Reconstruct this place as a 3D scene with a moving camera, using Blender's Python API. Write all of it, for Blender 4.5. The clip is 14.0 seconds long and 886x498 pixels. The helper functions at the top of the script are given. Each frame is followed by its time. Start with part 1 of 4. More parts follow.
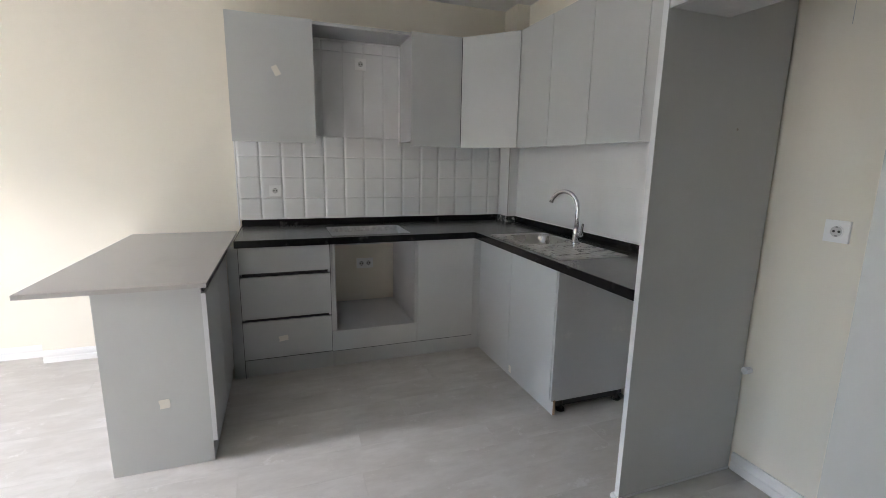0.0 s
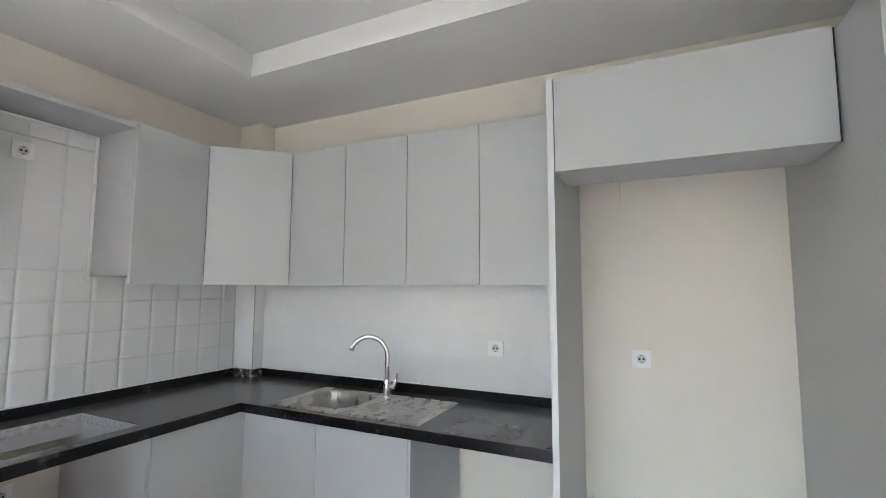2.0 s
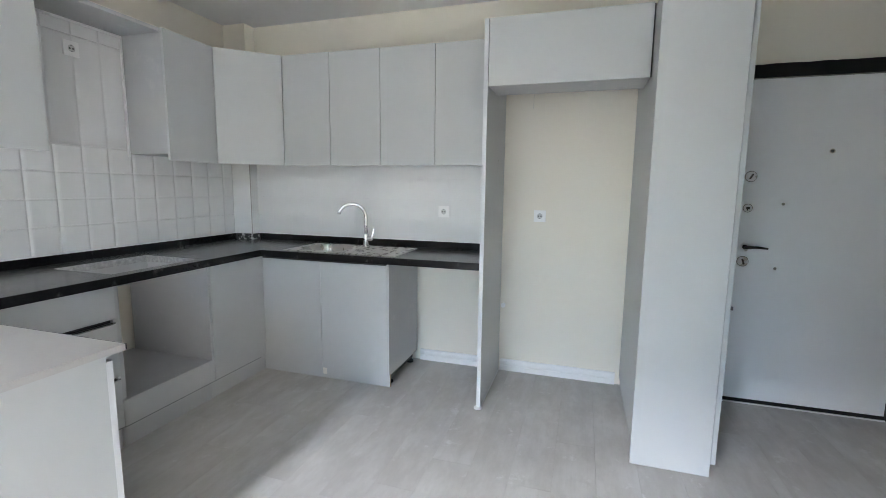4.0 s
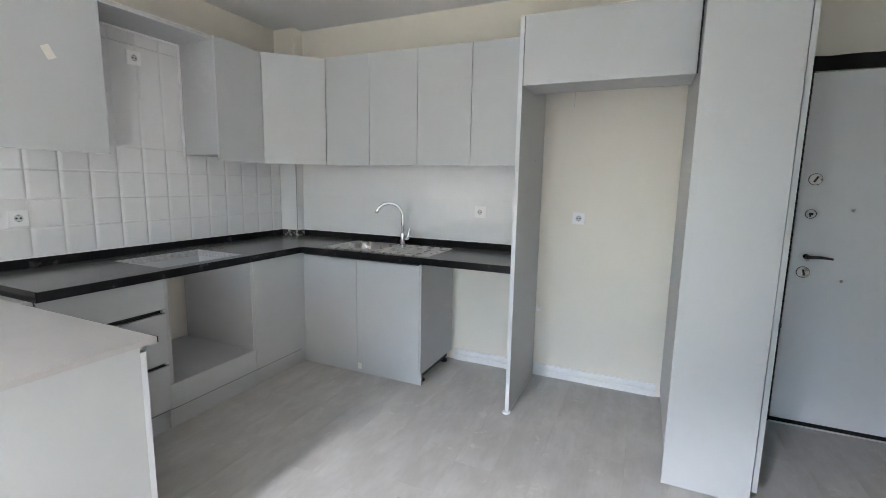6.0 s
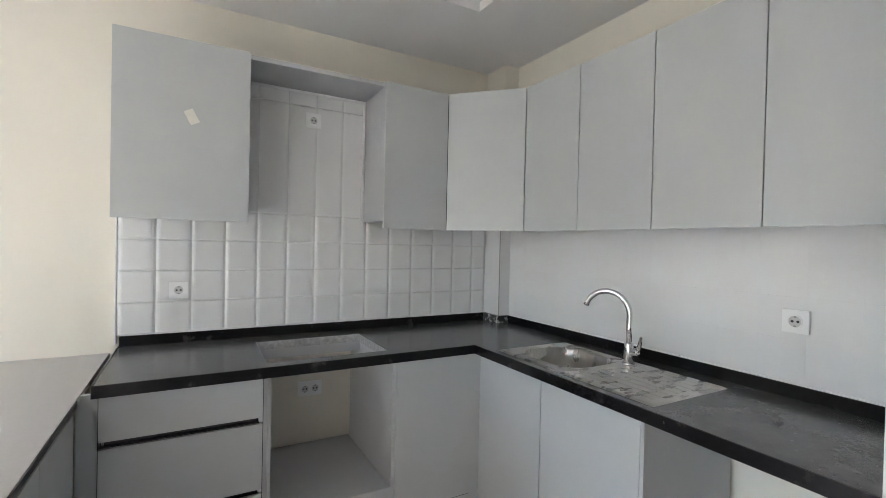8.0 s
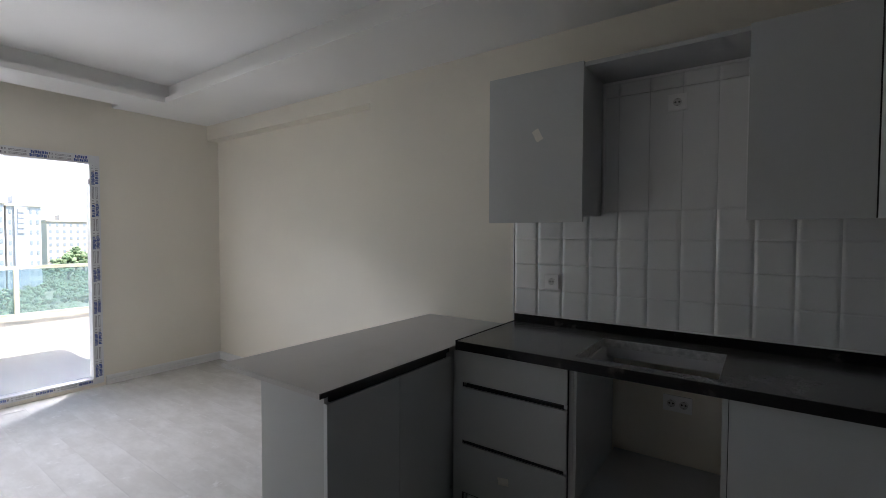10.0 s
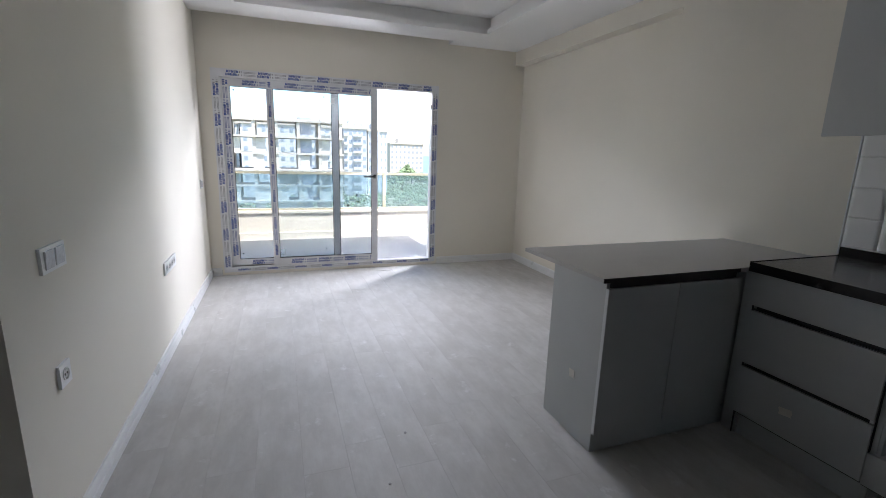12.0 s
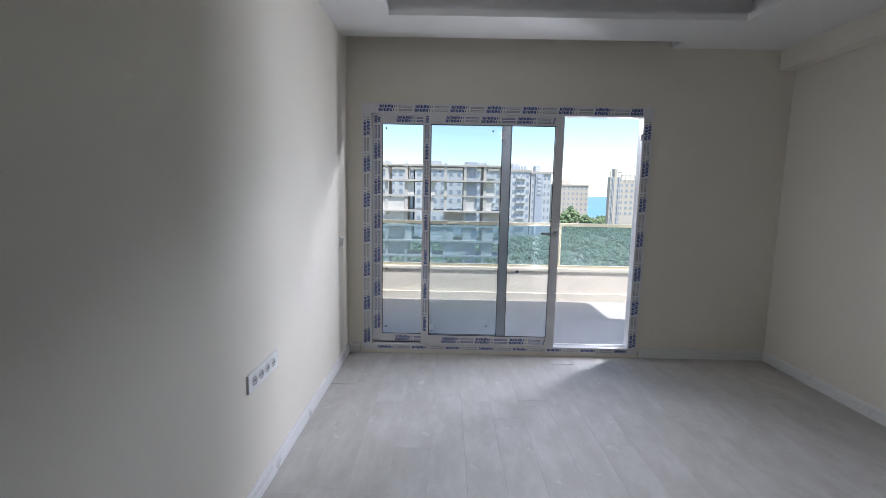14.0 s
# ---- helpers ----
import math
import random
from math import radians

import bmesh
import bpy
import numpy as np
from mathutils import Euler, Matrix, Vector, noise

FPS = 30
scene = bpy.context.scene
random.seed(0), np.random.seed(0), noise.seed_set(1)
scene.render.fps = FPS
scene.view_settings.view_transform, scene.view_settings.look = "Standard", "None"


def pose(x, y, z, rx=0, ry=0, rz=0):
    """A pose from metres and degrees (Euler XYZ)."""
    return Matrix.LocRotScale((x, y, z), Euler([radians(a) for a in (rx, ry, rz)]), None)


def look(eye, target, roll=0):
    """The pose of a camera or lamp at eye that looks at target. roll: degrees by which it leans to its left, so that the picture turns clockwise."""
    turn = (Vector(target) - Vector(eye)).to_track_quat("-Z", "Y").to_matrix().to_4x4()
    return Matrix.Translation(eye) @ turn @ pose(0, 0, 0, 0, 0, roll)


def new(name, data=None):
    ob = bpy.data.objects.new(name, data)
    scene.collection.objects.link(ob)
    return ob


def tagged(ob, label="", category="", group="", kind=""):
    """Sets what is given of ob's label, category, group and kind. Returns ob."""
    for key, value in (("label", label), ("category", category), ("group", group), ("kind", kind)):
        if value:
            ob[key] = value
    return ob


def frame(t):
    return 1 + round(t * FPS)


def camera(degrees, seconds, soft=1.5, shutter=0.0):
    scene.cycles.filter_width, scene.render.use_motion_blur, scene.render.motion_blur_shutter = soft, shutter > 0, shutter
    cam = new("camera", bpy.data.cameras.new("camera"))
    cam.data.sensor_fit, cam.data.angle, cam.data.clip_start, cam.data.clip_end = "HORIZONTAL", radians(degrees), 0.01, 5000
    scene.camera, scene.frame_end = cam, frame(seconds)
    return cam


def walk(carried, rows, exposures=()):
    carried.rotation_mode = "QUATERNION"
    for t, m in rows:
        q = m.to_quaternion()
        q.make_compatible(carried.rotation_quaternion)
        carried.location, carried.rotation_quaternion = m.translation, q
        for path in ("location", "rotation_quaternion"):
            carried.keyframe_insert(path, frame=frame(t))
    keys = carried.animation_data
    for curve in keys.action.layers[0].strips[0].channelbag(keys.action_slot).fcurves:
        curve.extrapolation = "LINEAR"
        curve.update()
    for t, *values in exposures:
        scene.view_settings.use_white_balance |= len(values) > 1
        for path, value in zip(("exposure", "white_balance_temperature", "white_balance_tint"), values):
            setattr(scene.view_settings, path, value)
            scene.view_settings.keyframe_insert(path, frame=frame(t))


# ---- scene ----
cam = camera(89.3, 14.0, soft=0.6)
PATH = [
    (0, (0.121, 0.14, 1.366), (0.791, 1.987, 0.991), 1.0),
    (0.5, (0.063, 0.434, 1.398), (1.025, 2.182, 1.254), 1.2),
    (1, (0.038, 0.736, 1.442), (1.335, 2.259, 1.472), 1.2),
    (1.5, (-0.027, 0.96, 1.463), (1.585, 2.139, 1.582), 0.5),
    (2, (-0.253, 1.113, 1.46), (1.55, 1.959, 1.64), 0.2),
    (2.5, (-0.447, 1.074, 1.472), (1.41, 1.792, 1.656), -0.1),
    (3, (-0.657, 0.991, 1.439), (1.229, 1.654, 1.523), -0.1),
    (3.5, (-0.878, 0.962, 1.38), (1.024, 1.573, 1.3), 0.2),
    (4, (-1.152, 0.894, 1.33), (0.742, 1.48, 1.062), 0.7),
    (4.2, (-1.217, 0.873, 1.313), (0.665, 1.462, 0.98), 1.0),
    (6.3, (-1.017, 0.775, 1.377), (0.754, 1.671, 1.132), 1.1),
    (6.5, (-0.884, 0.789, 1.384), (0.852, 1.758, 1.173), 1.1),
    (7, (-0.511, 0.841, 1.401), (1.104, 2.011, 1.259), 1.3),
    (7.2, (-0.383, 0.891, 1.387), (1.164, 2.154, 1.276), 1.4),
    (9.5, (0.921, 1.314, 1.449), (0.135, 3.152, 1.48), 0.6),
    (10, (1.07, 1.167, 1.422), (-0.089, 2.796, 1.355), 0.2),
    (10.5, (1.237, 1.029, 1.367), (-0.154, 2.44, 1.098), 0.0),
    (11, (1.315, 0.989, 1.321), (-0.234, 2.182, 0.898), -0.1),
    (11.5, (1.329, 0.968, 1.33), (-0.376, 1.916, 0.89), 1.0),
    (12, (1.29, 0.922, 1.349), (-0.548, 1.594, 0.936), 1.7),
    (12.5, (1.034, 0.981, 1.37), (-0.885, 1.397, 0.986), 2.1),
    (13, (0.709, 1.023, 1.363), (-1.247, 1.253, 1.014), 1.9),
    (13.5, (0.303, 0.996, 1.383), (-1.673, 1.078, 1.087), 1.5),
    (14, (-0.114, 1.033, 1.408), (-2.098, 1.02, 1.156), 1.1),
]
EXPOSURES = [(0, 4.22, 6550, 12), (0.5, 4.5, 6450, 12), (1, 4.65, 6450, 12), (2, 4.76, 6350, 12), (4, 4.73, 6150, 9.5), (6.5, 4.68, 6400, 11), (7, 4.75, 6500, 11), (9.5, 4.12, 6250, 11), (10.0, 2.48, 6250, 11), (10.5, 2.25, 6150, 11), (11, 2.38, 6100, 11), (12, 2.45, 6100, 11), (13, 2.0, 6050, 11), (14, 1.7, 5950, 11)]
walk(cam, [(t, look(eye, target, roll)) for t, eye, target, roll in PATH], EXPOSURES)

# ---- world and light ----
SUN_EL, SUN_AZ = radians(65), radians(40)  # azimuth counted from +x towards +y
world = bpy.data.worlds.new("world")
scene.world = world
world.use_nodes = True
wn = world.node_tree.nodes
sky = wn.new("ShaderNodeTexSky")
sky.sky_type = "NISHITA"
sky.sun_disc = False
sky.sun_elevation = SUN_EL
sky.sun_rotation = math.pi / 2 - SUN_AZ
sky.air_density, sky.dust_density, sky.ozone_density = 1.0, 0.3, 1.2
wn["Background"].inputs["Strength"].default_value = 0.078
world.node_tree.links.new(sky.outputs["Color"], wn["Background"].inputs["Color"])

sun_data = bpy.data.lights.new("sun", "SUN")
sun_data.energy, sun_data.angle, sun_data.color = 2.6, radians(0.53), (1.0, 0.95, 0.87)
sun = new("sun", sun_data)
sun.matrix_world = look((math.cos(SUN_AZ) * math.cos(SUN_EL) * 60 - 20, math.sin(SUN_AZ) * math.cos(SUN_EL) * 60, math.sin(SUN_EL) * 60), (-20, 0, 0))

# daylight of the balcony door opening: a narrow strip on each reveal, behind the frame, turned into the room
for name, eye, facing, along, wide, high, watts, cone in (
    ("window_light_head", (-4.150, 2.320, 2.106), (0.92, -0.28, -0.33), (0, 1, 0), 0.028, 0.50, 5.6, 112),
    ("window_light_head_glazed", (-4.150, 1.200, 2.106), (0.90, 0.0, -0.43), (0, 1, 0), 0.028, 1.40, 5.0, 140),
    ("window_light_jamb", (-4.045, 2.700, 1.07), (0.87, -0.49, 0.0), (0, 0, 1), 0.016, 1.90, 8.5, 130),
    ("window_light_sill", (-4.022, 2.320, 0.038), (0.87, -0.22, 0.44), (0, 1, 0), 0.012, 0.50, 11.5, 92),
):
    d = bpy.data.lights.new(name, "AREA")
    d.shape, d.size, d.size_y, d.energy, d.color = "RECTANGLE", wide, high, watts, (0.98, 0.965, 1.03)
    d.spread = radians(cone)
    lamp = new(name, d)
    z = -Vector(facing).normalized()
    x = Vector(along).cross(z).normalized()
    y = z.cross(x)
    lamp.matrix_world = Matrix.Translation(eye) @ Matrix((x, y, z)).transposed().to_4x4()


# ---- materials ----
def material(name, color, rough=0.5, metal=0.0, vary=0.06, scale=6.0, bump=0.0, bump_scale=120.0, spec=0.5, stain=None, stain_scale=1.5, stain_at=(0.55, 0.75), coat=0.0, rand=0.0, stretch=(1, 1, 1), rough_vary=0.08):
    """Paint, stone, metal or plastic: base colour with grain and stains at two scales, uneven gloss and fine relief."""
    m = bpy.data.materials.new(name)
    m.use_nodes = True
    nt = m.node_tree
    n, l = nt.nodes, nt.links
    b = n["Principled BSDF"]
    b.inputs["Roughness"].default_value, b.inputs["Metallic"].default_value = rough, metal
    b.inputs["Specular IOR Level"].default_value = spec
    b.inputs["Coat Weight"].default_value = coat
    tc = n.new("ShaderNodeTexCoord")
    mp = n.new("ShaderNodeMapping")
    mp.inputs["Scale"].default_value = stretch
    l.new(tc.outputs["Object"], mp.inputs["Vector"])
    big = n.new("ShaderNodeTexNoise")
    big.inputs["Scale"].default_value, big.inputs["Detail"].default_value = scale, 6.0
    l.new(mp.outputs["Vector"], big.inputs["Vector"])
    fine = n.new("ShaderNodeTexNoise")
    fine.inputs["Scale"].default_value, fine.inputs["Detail"].default_value = bump_scale, 3.0
    l.new(mp.outputs["Vector"], fine.inputs["Vector"])
    ramp = n.new("ShaderNodeMapRange")
    ramp.inputs["From Min"].default_value, ramp.inputs["From Max"].default_value = 0.3, 0.7
    ramp.inputs["To Min"].default_value, ramp.inputs["To Max"].default_value = 1 - vary, 1 + vary
    l.new(big.outputs["Fac"], ramp.inputs["Value"])
    mul = n.new("ShaderNodeMix")
    mul.data_type, mul.blend_type = "RGBA", "MULTIPLY"
    mul.inputs[0].default_value = 1.0
    mul.inputs[6].default_value = (*color, 1)
    last = ramp.outputs["Result"]
    if rand:
        info = n.new("ShaderNodeObjectInfo")
        mr = n.new("ShaderNodeMapRange")
        mr.inputs["To Min"].default_value, mr.inputs["To Max"].default_value = 1 - rand, 1 + rand
        l.new(info.outputs["Random"], mr.inputs["Value"])
        mm = n.new("ShaderNodeMath")
        mm.operation = "MULTIPLY"
        l.new(last, mm.inputs[0]), l.new(mr.outputs["Result"], mm.inputs[1])
        last = mm.outputs["Value"]
    l.new(last, mul.inputs[7])
    out = mul.outputs[2]
    if stain:
        sn = n.new("ShaderNodeTexNoise")
        sn.inputs["Scale"].default_value, sn.inputs["Detail"].default_value, sn.inputs["Roughness"].default_value = stain_scale, 8.0, 0.65
        l.new(mp.outputs["Vector"], sn.inputs["Vector"])
        sr = n.new("ShaderNodeMapRange")
        sr.inputs["From Min"].default_value, sr.inputs["From Max"].default_value = stain_at
        l.new(sn.outputs["Fac"], sr.inputs["Value"])
        mx = n.new("ShaderNodeMix")
        mx.data_type = "RGBA"
        mx.inputs[7].default_value = (*stain, 1)
        l.new(sr.outputs["Result"], mx.inputs[0]), l.new(out, mx.inputs[6])
        out = mx.outputs[2]
    l.new(out, b.inputs["Base Color"])
    rr = n.new("ShaderNodeMapRange")
    rr.inputs["To Min"].default_value, rr.inputs["To Max"].default_value = max(0.02, rough - rough_vary), min(1, rough + rough_vary)
    l.new(big.outputs["Fac"], rr.inputs["Value"])
    l.new(rr.outputs["Result"], b.inputs["Roughness"])
    if bump:
        bp = n.new("ShaderNodeBump")
        bp.inputs["Strength"].default_value, bp.inputs["Distance"].default_value = bump, 0.002
        l.new(fine.outputs["Fac"], bp.inputs["Height"])
        l.new(bp.outputs["Normal"], b.inputs["Normal"])
    return m


def glass_material(name, tint, gloss=0.08, haze=0.0):
    """A thin pane: tinted see-through, with a mirror gloss that grows towards grazing angles."""
    m = bpy.data.materials.new(name)
    m.use_nodes = True
    n, l = m.node_tree.nodes, m.node_tree.links
    n.remove(n["Principled BSDF"])
    tr, gl, mix, fr = n.new("ShaderNodeBsdfTransparent"), n.new("ShaderNodeBsdfGlossy"), n.new("ShaderNodeMixShader"), n.new("ShaderNodeFresnel")
    tr.inputs["Color"].default_value = (*tint, 1)
    gl.inputs["Roughness"].default_value = 0.02
    fr.inputs["IOR"].default_value = 1.0 + gloss * 5
    l.new(fr.outputs["Fac"], mix.inputs[0]), l.new(tr.outputs[0], mix.inputs[1]), l.new(gl.outputs[0], mix.inputs[2])
    last = mix
    # milky translucent layer that paints a sky reflection onto the pane
    if haze:
        veil, dm, dn, dr_ = n.new("ShaderNodeBsdfTranslucent"), n.new("ShaderNodeMixShader"), n.new("ShaderNodeTexNoise"), n.new("ShaderNodeMapRange")
        veil.inputs["Color"].default_value = (0.8, 0.78, 0.74, 1)
        dn.inputs["Scale"].default_value, dn.inputs["Detail"].default_value = 3.0, 6.0
        dr_.inputs["To Min"].default_value, dr_.inputs["To Max"].default_value = haze * 0.5, haze * 1.5
        l.new(dn.outputs["Fac"], dr_.inputs["Value"]), l.new(dr_.outputs["Result"], dm.inputs[0])
        l.new(mix.outputs[0], dm.inputs[1]), l.new(veil.outputs[0], dm.inputs[2])
        last = dm
    l.new(last.outputs[0], n["Material Output"].inputs["Surface"])
    return m


def board_material(name):
    """Whitewashed laminate: cloudy pale patches, fine grain along the board and dusty smears, different on every board."""
    m = bpy.data.materials.new(name)
    m.use_nodes = True
    n, l = m.node_tree.nodes, m.node_tree.links
    b = n["Principled BSDF"]
    tc, info, shift, mv = n.new("ShaderNodeTexCoord"), n.new("ShaderNodeObjectInfo"), n.new("ShaderNodeVectorMath"), n.new("ShaderNodeVectorMath")
    shift.operation, mv.operation = "SCALE", "ADD"
    shift.inputs[0].default_value = (37.0, 53.0, 11.0)
    l.new(info.outputs["Random"], shift.inputs["Scale"])
    l.new(tc.outputs["Object"], mv.inputs[0]), l.new(shift.outputs[0], mv.inputs[1])

    def cloud(source, scale, stretch, detail, lo, hi, rough=0.6):
        mp, t, r = n.new("ShaderNodeMapping"), n.new("ShaderNodeTexNoise"), n.new("ShaderNodeMapRange")
        mp.inputs["Scale"].default_value = stretch
        t.inputs["Scale"].default_value, t.inputs["Detail"].default_value, t.inputs["Roughness"].default_value = scale, detail, rough
        r.inputs["From Min"].default_value, r.inputs["From Max"].default_value = lo, hi
        l.new(source, mp.inputs["Vector"]), l.new(mp.outputs[0], t.inputs["Vector"]), l.new(t.outputs["Fac"], r.inputs["Value"])
        return r.outputs["Result"]

    def blend(fac, a, colour, amount):
        k, mx = n.new("ShaderNodeMath"), n.new("ShaderNodeMix")
        k.operation = "MULTIPLY"
        k.inputs[1].default_value = amount
        mx.data_type = "RGBA"
        mx.inputs[7].default_value = (*colour, 1)
        l.new(fac, k.inputs[0]), l.new(k.outputs[0], mx.inputs[0])
        if isinstance(a, tuple):
            mx.inputs[6].default_value = (*a, 1)
        else:
            l.new(a, mx.inputs[6])
        return mx.outputs[2]

    board = mv.outputs[0]
    c = blend(cloud(board, 5.0, (0.7, 1.6, 1), 5, 0.38, 0.66), (0.455, 0.44, 0.41), (0.56, 0.548, 0.522), 0.85)
    c = blend(cloud(board, 14.0, (0.7, 1.5, 1), 6, 0.50, 0.72), c, (0.42, 0.405, 0.38), 0.50)
    c = blend(cloud(board, 30.0, (0.12, 3.5, 1), 4, 0.50, 0.75), c, (0.40, 0.385, 0.36), 0.16)
    c = blend(cloud(board, 9.0, (1, 1, 1), 8, 0.60, 0.70, 0.7), c, (0.66, 0.655, 0.645), 0.60)
    c = blend(cloud(board, 6.0, (1, 1, 1), 8, 0.70, 0.78, 0.7), c, (0.36, 0.30, 0.25), 0.35)
    l.new(c, b.inputs["Base Color"])
    rr = n.new("ShaderNodeMapRange")
    rr.inputs["To Min"].default_value, rr.inputs["To Max"].default_value = 0.58, 0.70
    l.new(cloud(board, 7.0, (0.8, 1.2, 1), 6, 0.3, 0.7), rr.inputs["Value"]), l.new(rr.outputs[0], b.inputs["Roughness"])
    bp = n.new("ShaderNodeBump")
    bp.inputs["Strength"].default_value, bp.inputs["Distance"].default_value = 0.08, 0.001
    l.new(cloud(board, 40.0, (0.15, 3.0, 1), 4, 0.3, 0.7), bp.inputs["Height"]), l.new(bp.outputs["Normal"], b.inputs["Normal"])
    return m


PAINT = material("cream_wall_paint", (0.80, 0.758, 0.665), 0.75, vary=0.02, scale=1.2, bump=0.12, bump_scale=220, spec=0.3, stain=(0.77, 0.73, 0.65), stain_scale=0.9)
WHITE_PAINT = material("white_ceiling_paint", (0.82, 0.815, 0.80), 0.8, vary=0.02, scale=1.0, bump=0.1, bump_scale=180, spec=0.3)
CABINET = material("grey_cabinet_laminate", (0.503, 0.515, 0.510), 0.38, vary=0.02, scale=3, bump=0.05, bump_scale=400, stain=(0.54, 0.55, 0.56), stain_scale=4, stain_at=(0.62, 0.8))
CARCASS = material("grey_carcass_board", (0.47, 0.475, 0.475), 0.5, vary=0.03, scale=5, bump=0.06, bump_scale=300, stain=(0.58, 0.57, 0.55), stain_scale=7, stain_at=(0.6, 0.75))
EDGE_WHITE = material("pale_edge_band", (0.66, 0.67, 0.68), 0.4, vary=0.03)
RAW_BOARD = material("raw_chipboard", (0.36, 0.25, 0.16), 0.9, vary=0.2, scale=90, bump=0.3)
# grip profiles, and the painted shade behind the drawer fronts
GOLA_AND_SHADE = material("dark_grip_profile_and_gap_shade", (0.035, 0.033, 0.035), 0.35, metal=0.4, vary=0.1)
TILE = material("glazed_white_tile", (0.80, 0.80, 0.795), 0.16, vary=0.015, scale=4, bump=0.02, bump_scale=60, rand=0.008, coat=0.3)
GROUT = material("white_grout", (0.77, 0.765, 0.75), 0.9, vary=0.06, scale=20, bump=0.2, stain=(0.68, 0.67, 0.645), stain_scale=9)
GRANITE = material("dusty_black_granite", (0.034, 0.034, 0.036), 0.22, vary=0.25, scale=90, bump=0.03, bump_scale=300, spec=0.6, stain=(0.155, 0.152, 0.148), stain_scale=2.6, stain_at=(0.18, 0.85), rough_vary=0.12)
GRANITE_EDGE = material("polished_black_granite", (0.010, 0.009, 0.010), 0.18, vary=0.2, scale=70, spec=0.25, stain=(0.11, 0.105, 0.10), stain_scale=11, stain_at=(0.6, 0.8))
SMEARED = material("grout_smeared_granite", (0.015, 0.015, 0.016), 0.3, vary=0.2, scale=60, stain=(0.55, 0.54, 0.52), stain_scale=26, stain_at=(0.50, 0.60))
SAW_CUT = material("raw_sawn_granite_edge", (0.42, 0.415, 0.41), 0.9, vary=0.25, scale=60, bump=0.5, bump_scale=160)
QUARTZ = material("grey_beige_quartz", (0.46, 0.445, 0.43), 0.33, vary=0.03, scale=70, bump=0.02, stain=(0.40, 0.385, 0.37), stain_scale=2.0)
STEEL = material("brushed_steel", (0.50, 0.48, 0.45), 0.28, metal=1.0, vary=0.05, scale=8, bump=0.008, bump_scale=250, stretch=(1, 3, 1), rough_vary=0.05)
SATIN = material("satin_chrome", (0.82, 0.82, 0.82), 0.28, metal=1.0, vary=0.05)
# chrome with shade put into its base colour, a dark copy of CHROME
SHADED_CHROME = material("chrome_with_painted_shade", (0.12, 0.115, 0.11), 0.18, metal=1.0, vary=0.1)
CHROME = material("chrome", (0.75, 0.75, 0.76), 0.08, metal=1.0, vary=0.02, rough_vary=0.04)
PLASTIC = material("white_plastic", (0.86, 0.86, 0.855), 0.3, vary=0.015)
SOCKET_DARK = material("dark_socket_hole", (0.03, 0.03, 0.03), 0.6)
LAMINATE = board_material("pale_grey_laminate")
JOINT = material("floor_joint", (0.36, 0.34, 0.31), 0.9)
SKIRTING = material("white_skirting", (0.77, 0.77, 0.76), 0.3, vary=0.02)
DOOR_WHITE = material("white_steel_door", (0.81, 0.82, 0.83), 0.35, vary=0.02, scale=2)
DOOR_BLACK = material("black_door_frame", (0.012, 0.012, 0.013), 0.5, vary=0.2, scale=12, spec=0.2, stain=(0.16, 0.15, 0.13), stain_scale=16, stain_at=(0.68, 0.8))
PVC = material("white_pvc_profile", (0.74, 0.745, 0.76), 0.32, vary=0.02)
FILM = material("printed_protective_film", (0.74, 0.74, 0.755), 0.42, vary=0.04, scale=14, bump=0.1, bump_scale=40)
PRINT_BLUE = material("blue_film_print", (0.045, 0.085, 0.30), 0.5, vary=0.2, scale=40)
PRINT_GREY = material("grey_film_print", (0.27, 0.265, 0.28), 0.5, vary=0.2, scale=40)
# real gaskets, and the dark strips that paint shade into cabinet gaps
GASKET_AND_SHADE = material("dark_gasket_and_gap_shade", (0.035, 0.035, 0.04), 0.6)
PANE = glass_material("clear_window_glass", (0.92, 0.94, 0.95), 0.06)
# milky layer mixed in as painted sky sheen on the glass
RAIL_GLASS = glass_material("blue_green_balustrade_glass", (0.72, 0.83, 0.89), 0.06, haze=0.22)
RAIL_GOLD = material("champagne_aluminium", (0.62, 0.54, 0.40), 0.35, metal=0.6, vary=0.04)
PARAPET = material("cream_parapet_render", (0.54, 0.49, 0.42), 0.8, vary=0.04, scale=3, bump=0.2, bump_scale=60)
BALCONY_TILE = material("pale_grey_balcony_tile", (0.34, 0.33, 0.32), 0.45, vary=0.03, scale=3)
TAPE = material("cream_masking_tape", (0.76, 0.73, 0.66), 0.7, vary=0.05, scale=30)
RED = material("red_plastic_dome", (0.55, 0.03, 0.025), 0.2, vary=0.05, coat=0.4)
BLACK_PLASTIC = material("black_plastic", (0.02, 0.02, 0.02), 0.5)
CONCRETE = material("bare_concrete", (0.54, 0.475, 0.42), 0.9, vary=0.10, scale=0.4, bump=0.3, bump_scale=6, stain=(0.45, 0.395, 0.345), stain_scale=0.3)
BRICK_FILL = material("pale_block_infill", (0.64, 0.58, 0.52), 0.9, vary=0.1, scale=0.8)
TOWER_WHITE = material("white_tower_render", (0.54, 0.53, 0.53), 0.8, vary=0.04, scale=0.08)
TOWER_CREAM = material("cream_tower_render", (0.52, 0.455, 0.385), 0.8, vary=0.05, scale=0.08)
TOWER_GREY = material("grey_tower_panel", (0.42, 0.43, 0.48), 0.7, vary=0.05, scale=0.08)
WINDOW_DARK = material("dark_far_window", (0.30, 0.33, 0.37), 0.4, vary=0.1)
